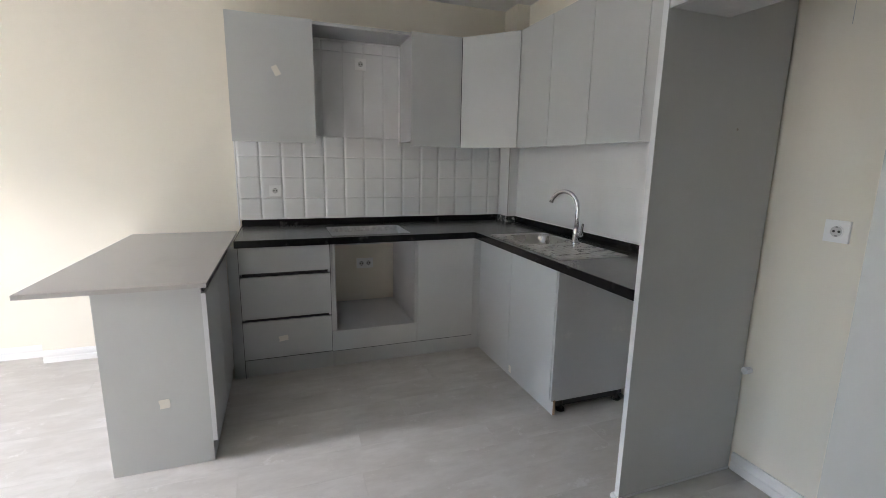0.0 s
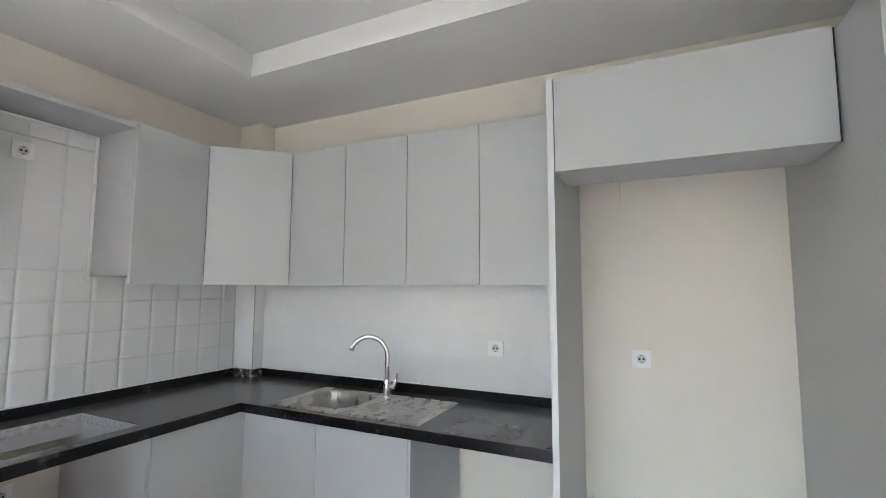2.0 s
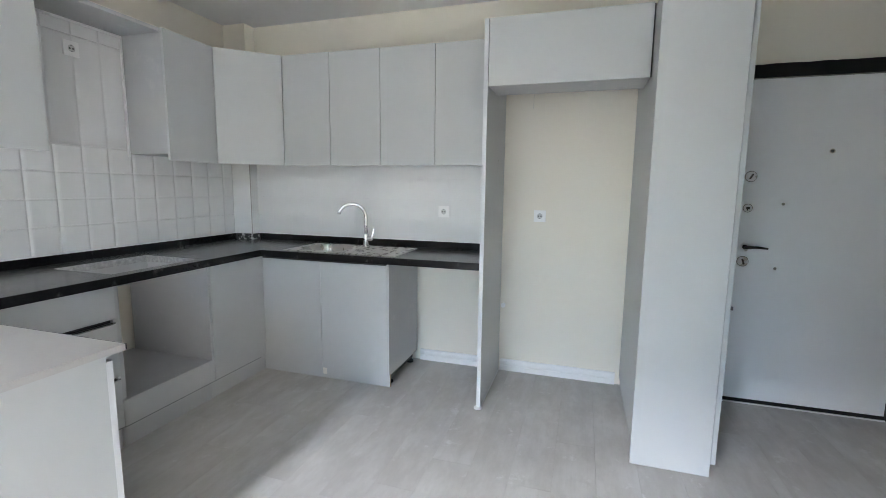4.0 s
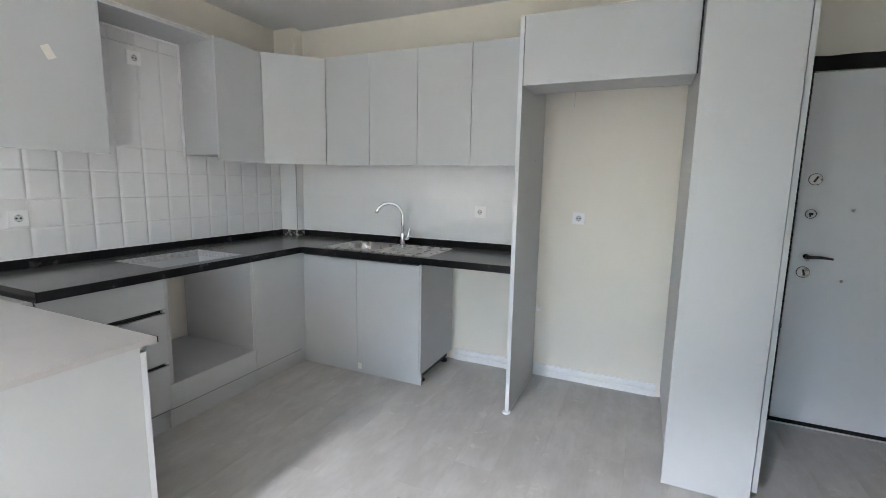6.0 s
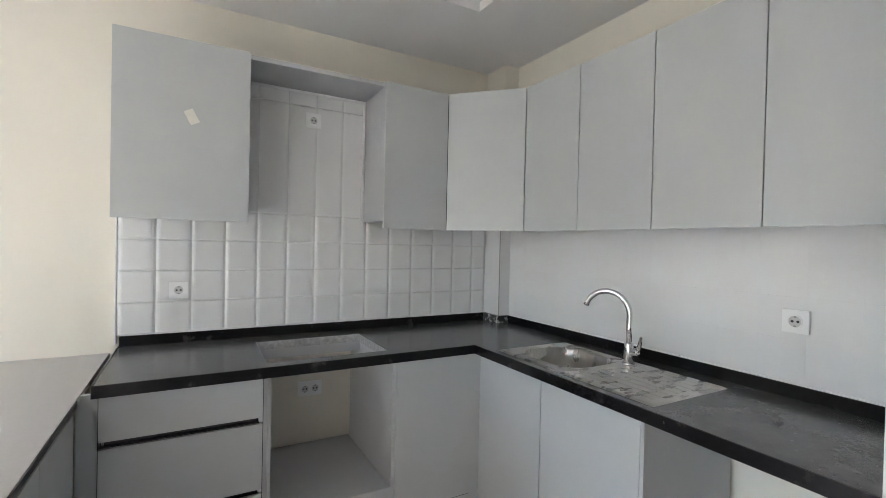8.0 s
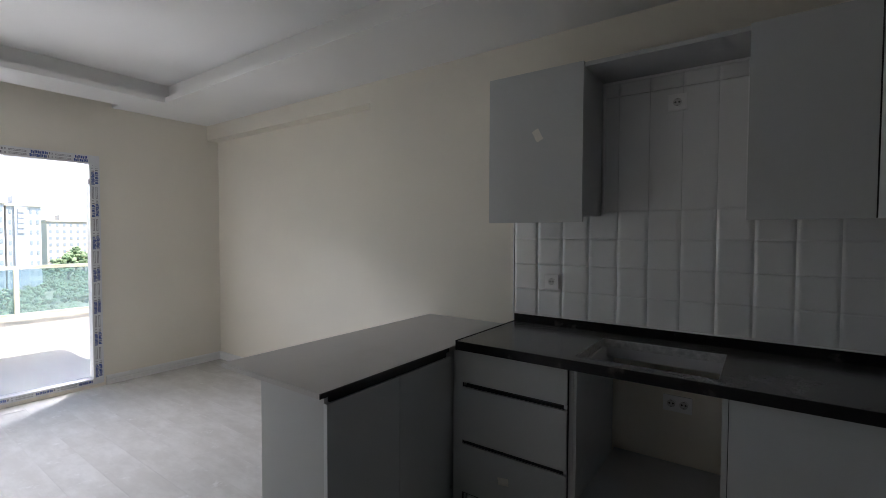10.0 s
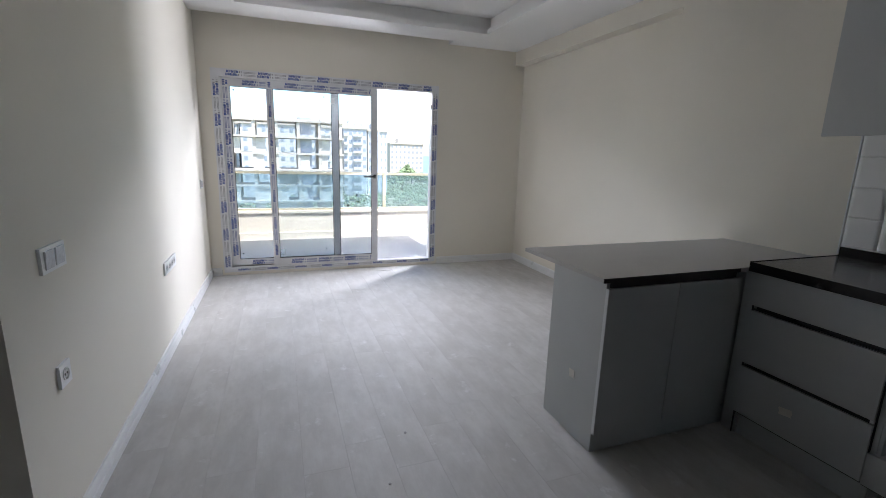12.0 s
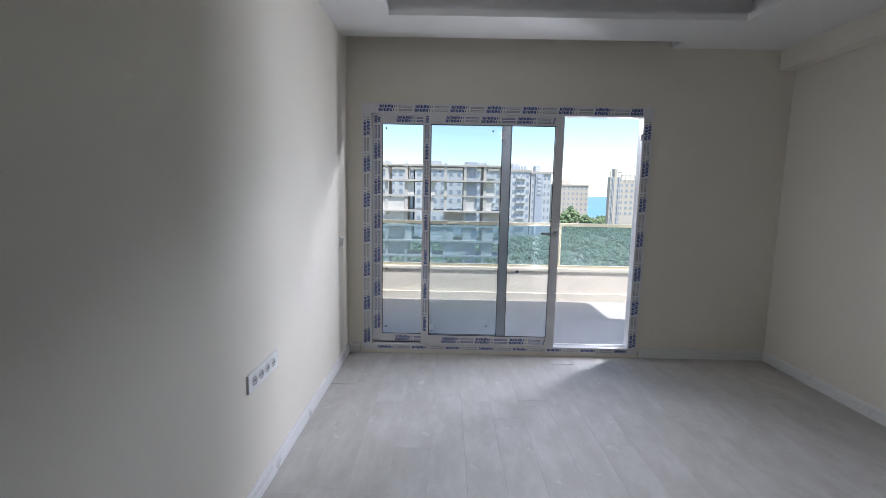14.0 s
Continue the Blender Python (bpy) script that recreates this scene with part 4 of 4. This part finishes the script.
part("frame_jamb", box(1.992, 2.12, -0.95, -0.866, 0.0, 1.988, 0.003), DOOR_BLACK, ed)
part("frame_jamb", box(1.992, 2.12, 0.009, 0.06, 0.0, 1.988, 0.003), DOOR_BLACK, ed)
part("bottom_seal", box(1.996, 2.05, -0.866, 0.009, 0.006, 0.027, 0.001), DOOR_BLACK, ed, "black bottom seal")
part("threshold", box(1.985, 2.12, -0.866, 0.009, -0.006, 0.006, 0.001), SKIRTING, ed, "pale threshold strip")
for z, rr, slot in ((1.423, 0.029, 0.5), (0.908, 0.029, -0.3)):
    k = part("lock_rosette", ring((2.0, -0.060, z), (-1, 0, 0), rr, 0.020, 0.009), SATIN, ed, "round chrome lock rosette", smooth=False)
    part("rosette_rim", ring((2.0, -0.060, z), (-1, 0, 0), rr + 0.003, rr, 0.004), SHADED_CHROME, k)
    part("cylinder_face", disc((1.999, -0.060, z), (-1, 0, 0), 0.0195, 0.004, 20), SATIN, k)
    turn = box(-0.012, 0.0, -0.004, 0.004, -0.017, 0.017, 0.002)
    turn.transform(Matrix.Translation((1.994, -0.060, z)) @ Matrix.Rotation(slot, 4, "X"))
    part("thumb_turn", turn, SHADED_CHROME, k)
k = part("lock_rosette", ring((2.0, -0.060, 1.234), (-1, 0, 0), 0.026, 0.023, 0.003), SHADED_CHROME, ed, "thin chrome ring, shade in its colour, round a pale lock cover")
part("lock_cover", disc((2.0, -0.060, 1.234), (-1, 0, 0), 0.0228, 0.002, 22), EDGE_WHITE, k)
part("keyhole", add(box(1.996, 1.9978, -0.071, -0.052, 1.227, 1.241, 0), box(1.996, 1.9978, -0.062, -0.055, 1.219, 1.227, 0)), SOCKET_DARK, k)
k = part("handle_rosette", ring((2.0, -0.062, 0.998), (-1, 0, 0), 0.028, 0.014, 0.009), SATIN, ed, "bright round handle rosette")
part("neck", disc((2.0, -0.062, 0.998), (-1, 0, 0), 0.0138, 0.012, 18), SHADED_CHROME, k)
part("lever_handle", tube([(1.995, -0.062, 0.998), (1.955, -0.062, 0.998), (1.95, -0.075, 0.999), (1.95, -0.12, 1.001), (1.952, -0.172, 0.996)], [0.010, 0.009, 0.009, 0.008, 0.006], 12), SHADED_CHROME, k, "chrome lever handle with shade in its colour", smooth=True)
k = part("peephole", ring((2.0, -0.449, 1.568), (-1, 0, 0), 0.014, 0.009, 0.004), CHROME, ed)
part("lens", disc((2.0, -0.449, 1.568), (-1, 0, 0), 0.010, 0.002, 14), SOCKET_DARK, k)
for y, z in ((-0.240, 1.262), (-0.234, 0.873)):
    part("stud", disc((2.0, y, z), (-1, 0, 0), 0.009, 0.003, 14, bevel=0.001), CHROME, ed, "small metal stud")

# ---- alarm on the upper ceiling ----
al = thing("ceiling_alarm", (0.955, 2.475, TOP), "red domed alarm on the upper ceiling", "alarm")
part("base", disc((0.955, 2.475, TOP), (0, 0, -1), 0.052, 0.018, 28, bevel=0.003), PLASTIC, al, "white round base")
dome = bmesh.new()
bmesh.ops.create_uvsphere(dome, u_segments=24, v_segments=12, radius=0.045)
for v in dome.verts:
    v.co.z = min(v.co.z, 0.0)
dome.transform(Matrix.Translation((0.955, 2.475, TOP - 0.018)))
part("dome", dome, RED, al, "glossy red dome", smooth=True)


# ---- scraps of tape ----
def scrap(base, facing, w, h, spin, label):
    turn = Matrix.Translation(base) @ Vector(facing).to_track_quat("Z", "Y").to_matrix().to_4x4() @ Matrix.Rotation(radians(spin), 4, "Z")
    bm = bmesh.new()
    bmesh.ops.create_grid(bm, x_segments=8, y_segments=5, size=0.5)
    for v in bm.verts:
        v.co.x = v.co.x * w + (0.0 if abs(v.co.x) < 0.45 else random.uniform(-1, 1) * w * 0.06)
        v.co.y = v.co.y * h
        v.co.z = 0.0012 + 0.002 * noise.noise((v.co.x * 40, v.co.y * 40, spin))
    ext = bmesh.ops.extrude_face_region(bm, geom=bm.faces[:])
    for v in [g for g in ext["geom"] if isinstance(g, bmesh.types.BMVert)]:
        v.co.z += 0.0006
    bm.transform(turn)
    return solid("masking_tape", bm, TAPE, label, "tape", "scraps of tape", base=base)


scrap((0.130, 3.313, 1.923), (0, -1, 0), 0.038, 0.062, 28, "scrap of cream masking tape on a wall cabinet door")
scrap((0.095, FY - 0.002, 0.250), (0, -1, 0), 0.055, 0.035, 8, "scrap of cream masking tape on a drawer front")
scrap((-0.398, 2.233, 0.315), (0, -1, 0), 0.040, 0.042, 5, "scrap of cream masking tape on the peninsula end panel")
scrap((1.482, 2.565, 0.050), (-1, 0, 0), 0.032, 0.045, 0, "scrap of white tape on the sink cabinet plinth")

# hairline crack over the fridge gap and a speck on its side panel
solid("wall_crack", box(EAST - 0.0012, EAST - 0.0002, 1.2455, 1.2475, 1.87, 1.985, 0), CARCASS, "thin grey hairline crack in the cream plaster", "crack", base=(EAST, 1.2465, 1.87))
solid("dirt_speck", disc((1.784, 1.4318, 1.513), (0, -1, 0), 0.005, 0.0008, 8), JOINT, "small dark speck on the grey side panel", "speck", base=(1.784, 1.4318, 1.513))

# crumbs and dirt on the floor
for k, (x, y, s) in enumerate(((0.35, 1.02, 0.007), (0.31, 1.0, 0.006), (0.46, 1.66, 0.006), (-0.62, 1.45, 0.008), (-0.3, 1.3, 0.007), (-1.1, 1.75, 0.006))):
    bm = bmesh.new()
    bmesh.ops.create_icosphere(bm, subdivisions=1, radius=s)
    for v in bm.verts:
        v.co += v.co * 0.4 * noise.noise(v.co * 300 + Vector((k, 0, 0)))
        v.co.z = max(v.co.z * 0.5, -s * 0.3)
    bm.transform(Matrix.Translation((x, y, s * 0.3)))
    solid("plaster_crumb", bm, SAW_CUT if k > 2 else JOINT, "small crumb of plaster on the floor", "crumb", "crumbs on the floor", base=(x, y, 0))


# ---- the outlook ----
GROUND = -17.0
setting("ground", cells(bmesh.new(), (-360, 300), (-900, 900), (GROUND - 1, GROUND), lambda i, j, k: True), EARTH, "dry ground with orchards below the flat", "ground")
setting("sea", cells(bmesh.new(), (-4800, -360), (-4800, 4800), (GROUND - 1, GROUND - 0.2), lambda i, j, k: True), SEA, "blue sea at the horizon", "water")


def tower(name, label, x, y0, y1, depth, z1, floors, cols, wall_mat, win=(0.5, 0.5), roof=True, bands=False):
    """A far building: walls, roof parapet and one window per bay, sharing a mesh."""
    t = thing(name, (x, (y0 + y1) / 2, GROUND), label, "building")
    part("wall", box(x - depth, x, y0, y1, GROUND, z1, 0), wall_mat, t)
    if roof:
        part("roof", box(x - depth - 0.4, x + 0.4, y0 - 0.4, y1 + 0.4, z1, z1 + 0.8, 0), TOWER_CREAM, t)
        part("lift_house", box(x - depth * 0.7, x - depth * 0.3, y0 + (y1 - y0) * 0.3, y0 + (y1 - y0) * 0.55, z1 + 0.8, z1 + 3.2, 0), wall_mat, t)
    fh_, cw = 3.0, (y1 - y0) / cols
    me = mesh_of("window", box(-0.15, 0.10, -cw * win[0] / 2, cw * win[0] / 2, 0, fh_ * win[1], 0), WINDOW_DARK)
    sl = mesh_of("balcony_slab", box(0, 0.9, -cw * 0.46, cw * 0.46, -0.2, 0.7, 0), wall_mat) if bands else None
    for f in range(floors):
        z = z1 - (f + 1) * fh_ + 0.5
        if z < GROUND:
            break
        for c in range(cols):
            y = y0 + (c + 0.5) * cw
            w = new("window", me)
            w.location, w.parent = Vector((x, y, z + 0.4)) - ORIGIN[t], t
            if bands and c % 3 != 1:
                b = new("balcony", sl)
                b.location, b.parent = Vector((x, y, z)) - ORIGIN[t], t
    return t


# half-built concrete frame close to the flat
FXB = -90.0
cf = thing("concrete_frame", (FXB, -20, GROUND), "half-built bare concrete frame building with block infill", "building")
ZT, FH = 6.9, 3.0
cols_y = [12.4 - 3.9 * (16 - k) for k in range(17)]
for f in range(7):
    z = ZT - FH * f
    part("floor_slab", box(FXB - 6.5, FXB + (0.6 if f % 2 else 0.2), cols_y[0] - 1, cols_y[-1] + 0.6, z - 0.45, z - 0.1, 0), CONCRETE, cf)
for y in cols_y:
    for dx in (0.0, -6.0):
        part("column", box(FXB + dx - 0.45, FXB + dx, y - 0.3, y + 0.3, GROUND, ZT + (0.15 if dx == 0 else 0.0), 0), CONCRETE, cf)
rng = random.Random(4)
for f in range(6):
    for k in range(16):
        r = rng.random()
        z0, z1, y0, y1 = ZT - FH * (f + 1) - 0.1, ZT - FH * f - 0.55, cols_y[k] + 0.3, cols_y[k + 1] - 0.3
        if f == 0:
            continue
        if r < 0.08:
            part("block_wall", box(FXB - 0.35, FXB - 0.15, y0, y1, z0, z1, 0), BRICK_FILL, cf)
        elif r < 0.40:
            part("block_wall", box(FXB - 0.35, FXB - 0.15, y0, y0 + (y1 - y0) * rng.uniform(0.25, 0.5), z0, z1, 0), BRICK_FILL, cf)
        if r > 0.90:
            part("inner_wall", box(FXB - 2.2, FXB - 2.0, y0, y1, z0, z1, 0), BRICK_FILL, cf)
for k in range(16):
    for j in range(5):
        y = cols_y[k] + 0.6 + j * 0.75
        part("prop", box(FXB - 0.12 - 0.5 * (j % 2), FXB - 0.04 - 0.5 * (j % 2), y, y + 0.08, ZT - FH, ZT - 0.5, 0), TOWER_WHITE if j % 2 else CONCRETE, cf)
    part("rebar", add(*[box(FXB - 0.2, FXB - 0.16, cols_y[k] - 0.2 + 0.13 * j, cols_y[k] - 0.17 + 0.13 * j, ZT + 0.15, ZT + 0.15 + rng.uniform(0.3, 0.9), 0) for j in range(4)]), BARK, cf)
part("stair_core", box(FXB - 9, FXB - 0.6, 4.6, 7.0, GROUND, ZT + 0.5, 0), TOWER_GREY, cf, "grey concrete stair core")

tower("apartment_tower", "white apartment tower with rows of balconies", -170, 23.5, 32.0, 14, 9.5, 9, 5, TOWER_WHITE, (0.62, 0.42), bands=True)
k = tower("apartment_tower", "white apartment tower with a grey stripe", -173, 33.0, 40.5, 14, 9.0, 9, 5, TOWER_WHITE, (0.35, 0.4))
sg = part("stripe", box(-173.0, -172.5, 34.6, 37.4, GROUND, 8.9, 0), TOWER_GREY, k, "grey vertical stripe with a pale sign")
for j in range(5):
    part("sign_block", box(-172.49, -172.3, 35.3, 36.7, 1.2 + 1.5 * j, 2.2 + 1.5 * j, 0), TOWER_WHITE, sg, "pale sign block")
rs = thing("roof_sign", (-170.3, 28, 10.3), "row of dark sign blocks on a tower roof", "sign")
part("rail", box(-170.4, -170.2, 24.6, 30.6, 10.3, 10.5, 0), TOWER_GREY, rs)
for j in range(5):
    part("block", box(-170.4, -170.2, 25.0 + 1.15 * j, 25.8 + 1.15 * j, 10.5, 11.5, 0), TOWER_GREY, rs)
tower("apartment_block", "cream apartment block behind trees", -260, 62, 82, 18, 6.4, 8, 8, TOWER_CREAM, (0.35, 0.42))
tower("apartment_tower", "white apartment towers behind the concrete frame", -150, -62, -32, 16, 9.5, 9, 8, TOWER_WHITE, (0.4, 0.42))
tower("apartment_tower", "white apartment towers behind the concrete frame", -160, -31, -11, 16, 9.0, 9, 7, TOWER_WHITE, (0.4, 0.42))
tower("apartment_tower", "white apartment towers behind the concrete frame", -155, -10, 6.5, 16, 9.0, 9, 6, TOWER_WHITE, (0.4, 0.42))
tower("apartment_tower", "white apartment towers behind the concrete frame", -165, 8, 21, 16, 9.2, 9, 5, TOWER_WHITE, (0.5, 0.42), bands=True)
ut = tower("unfinished_tower", "unfinished pale concrete tower under construction", -240, 87, 93, 4, 11.0, 9, 4, TOWER_CREAM, (0.42, 0.58), roof=False)
part("wall", box(-247, -241, 93.0, 101, GROUND, 9.5, 0), TOWER_CREAM, ut)
for j in range(3):
    part("facade_strip", box(-240.2, -239.7, 88.3 + 1.5 * j, 88.7 + 1.5 * j, GROUND, 11.0, 0), TOWER_GREY, ut, "dark vertical recess strip")
part("lift_core", box(-244, -239.6, 88.9, 90.4, GROUND, 15.4, 0), TOWER_CREAM, ut)
for j in range(6):
    part("roof_column", box(-241, -240.4, 87 + 1.1 * j, 87.3 + 1.1 * j, 11.0, 13.6, 0), CONCRETE, ut)
part("roof_beam", box(-241, -240.4, 87, 92.9, 13.2, 13.6, 0), CONCRETE, ut)
for j in range(4):
    part("roof_column", box(-241, -240.4, 93 + 2.2 * j, 93.4 + 2.2 * j, 9.5, 12.0, 0), CONCRETE, ut)
part("roof_beam", box(-241, -240.4, 93, 100, 11.6, 12.0, 0), CONCRETE, ut)
win_me = mesh_of("window", box(-0.15, 0.10, -0.6, 0.6, 0, 1.4, 0), WINDOW_DARK)
for f in range(6):
    for c in range(3):
        w = new("window", win_me)
        w.location, w.parent = Vector((-241, 93.6 + 2.7 * c, 6.2 - 3.0 * f)) - ORIGIN[ut], ut


# orchards below: clumps of leaves in one mesh
def clump(bm, x, y, z, r, seed):
    g = bmesh.ops.create_icosphere(bm, subdivisions=1, radius=r)
    for v in g["verts"]:
        v.co *= 1 + 0.55 * noise.noise(v.co * (1.3 / r) + Vector((seed, seed * 0.7, 0)))
        v.co.z *= 0.8
        v.co += Vector((x, y, z))


verts, faces = [], []
proto = bmesh.new()
bmesh.ops.create_icosphere(proto, subdivisions=1, radius=1)
pv, pf = [v.co.copy() for v in proto.verts], [[v.index for v in f.verts] for f in proto.faces]
proto.free()
rng = random.Random(11)
for k in range(2300):
    d = rng.uniform(48, 345)
    x, y, crown, high = -d, d * rng.uniform(-0.55, 0.62), rng.uniform(1.2, 2.4), rng.uniform(2.0, 4.4)
    if -106 < x < -86 and y < 15:
        continue
    for j in range(14):
        a, q, h = rng.uniform(0, math.tau), math.sqrt(rng.random()), rng.random()
        r = rng.uniform(0.28, 0.62)
        o = len(verts)
        base = Vector((x + math.cos(a) * q * crown, y + math.sin(a) * q * crown, GROUND + high * (0.45 + 0.55 * h * (1.15 - 0.6 * q))))
        for v in pv:
            s = r * (0.75 + 0.5 * rng.random())
            verts.append(base + v * s)
        faces += [[i + o for i in f] for f in pf]
me = bpy.data.meshes.new("orchard")
me.from_pydata(verts, [], faces)
me.materials.append(LEAF)
tagged(new("orchard", me), "dense green orchard trees below the flat", "trees", kind="stuff")


def tree(x, y, h, r, seed):
    t = thing("tree", (x, y, GROUND), "tall dark green tree in front of an apartment block", "tree", "trees among the houses")
    part("trunk", tube([(x, y, GROUND), (x + 0.3, y, GROUND + h * 0.5), (x + 0.1, y + 0.2, GROUND + h * 0.92)], [0.5, 0.35, 0.1], 8), BARK, t)
    part("limb", add(*[tube([(x + 0.2, y, GROUND + h * q), (x + 0.4, y + s * r * 0.4, GROUND + h * (q + 0.1)), (x, y + s * r * 0.8, GROUND + h * (q + 0.14))], [0.2, 0.13, 0.05], 6) for q, s in ((0.55, 1), (0.6, -1), (0.72, 1), (0.75, -1))]), BARK, t)
    bm = bmesh.new()
    rg = random.Random(seed)
    for _ in range(70):
        q = rg.uniform(0.0, 1.0)
        w = r * (1 - 0.75 * q)
        clump(bm, x + rg.uniform(-w, w), y + rg.uniform(-w, w), GROUND + h * (0.5 + 0.5 * q), rg.uniform(0.5, 1.1), rg.random() * 40)
    part("crown", bm, LEAF, t)


tree(-220, 59, 10.0, 3.6, 1)
tree(-224, 62.5, 12.5, 4.2, 2)
tree(-228, 66, 9.5, 3.6, 3)
tree(-218, 55, 8.0, 3.4, 4)
tree(-230, 72, 8.0, 3.4, 5)

# ---- wall tiles ----
def tile_mesh(w, h, t=0.006, proud=0.005, slope=0.021, dip=0.0024, soft_end=0.007):
    """A tile facing -y, centred on its back: broad sloped sides, a faint dip at top and bottom."""
    bm = bmesh.new()
    xs = ((-w / 2, 0), (-(w - slope) / 2, 0.8), (-(w - 1.8 * slope) / 2, 1.0), ((w - 1.8 * slope) / 2, 1.0), ((w - slope) / 2, 0.8), (w / 2, 0))
    zs = ((-h / 2, dip), (-h / 2 + soft_end, 0), (h / 2 - soft_end, 0), (h / 2, dip))
    front = [[bm.verts.new((x, -t - proud * p + d * min(1, 0.4 + p), z)) for x, p in xs] for z, d in zs]
    for r0, r1 in zip(front, front[1:]):
        for k in range(5):
            bm.faces.new((r0[k], r0[k + 1], r1[k + 1], r1[k]))
    rim = front[0] + [r[-1] for r in front[1:]] + front[-1][-2::-1] + [r[0] for r in front[-2:0:-1]]
    back = [bm.verts.new((v.co.x, 0, v.co.z)) for v in rim]
    for k in range(len(rim)):
        n = (k + 1) % len(rim)
        bm.faces.new((rim[n], rim[k], back[k], back[n]))
    bm.faces.new(back)
    bmesh.ops.recalc_face_normals(bm, faces=bm.faces)
    return mesh_of("tile", bm, TILE)


G = 0.1505
tile_me = tile_mesh(G - 0.0010, G - 0.0003, proud=0.0055)
tall_me = tile_mesh(G - 0.0010, 4 * G - 0.0001, proud=0.0025)
plain_me = tile_mesh(G - 0.0001, G - 0.0001, proud=0.0002, slope=0.012, dip=0.00005, soft_end=0.006)
backing_n = setting("tile_backing_north", cells(bmesh.new(), (-0.165, 0.28, 1.045, 1.905), (3.664, NORTH), (0.942, 1.53, 2.255), lambda i, j, k: k == 0 or i == 1), GROUT, "white pillowed wall tiles over the worktop", "tiles")
backing_e = setting("tile_backing_east", box(1.994, EAST, 1.457, 3.49, 0.942, 1.53, 0), GROUT, "white pillowed wall tiles over the sink", "tiles")
for j in range(9):
    for i in range(14):
        x = -0.162 + G * (i + 0.5)
        if j > 3 and not 3 <= i <= 7 or j in (5, 6, 7):
            continue
        if i == 13 and j > 3:
            continue
        o = new("tile", tall_me if j == 4 else tile_me)
        o.location = (x, 3.664, 0.944 + G * (j + 0.5))
        if j == 4:
            o.location.z = 0.944 + G * 6
        if i == 13:
            o.location.x, o.scale.x = -0.162 + G * 13 + 0.052, 0.68
        if j == 8:
            o.location.z, o.scale.z = 0.944 + G * 8 + 0.049, 0.64
        o.parent = backing_n
for j in range(4):
    for i in range(14):
        o = new("tile", plain_me)
        w = 1.0 if i < 13 else 0.48
        o.location = (1.994, 3.488 - G * (i + 0.5) if i < 13 else 3.488 - G * 13 - 0.036, 0.944 + G * (j + 0.5))
        o.rotation_euler = (0, 0, -math.pi / 2)
        o.scale.x = w
        o.parent = backing_e
bx_ = setting("tiled_pipe_boxing", box(1.905, 1.994, 3.49, 3.664, 0.942, 1.51, 0.002), TILE, "white tiled pipe boxing in the corner", "tiles")
part("corner_trim", box(1.9015, 1.9045, 3.485, 3.4895, 0.942, 1.51, 0), JOINT, bx_, "dark corner joint")
setting("tile_trim", box(-0.172, -0.165, 3.655, NORTH, 0.90, 1.53, 0.001), PLASTIC, "white tile edge trim", "trim")

# ---- floor boards ----
BW, BL = 0.193, 1.20


def plank_mesh(length, width):
    return mesh_of("plank", box(0.0003, length - 0.0003, 0.0003, width - 0.0003, -0.006, 0.0, 0.0004), LAMINATE)


planks = {}
rng = random.Random(8)
row, y = 0, HALL_S
while y < RECESS - 0.001:
    w = min(BW, RECESS - y)
    if y < 0.0 < y + w:
        w = 0.0 - y
    elif y < NORTH < y + w:
        w = NORTH - y
    xs0 = WEST if y >= -0.0001 else HALL_W
    xe = EAST if y < NORTH - 0.001 else JOG
    x = xs0 - rng.uniform(0.05, BL - 0.1)
    while x < xe - 0.001:
        a, b = max(x, xs0), min(x + BL, xe)
        if b - a > 0.02:
            key = (round(b - a, 2), round(w, 3))
            if key not in planks:
                planks[key] = plank_mesh(b - a, w)
            o = new("plank", planks[key])
            o.location = (a, y, 0.0)
            o.parent = floor
        x += BL
    y += w
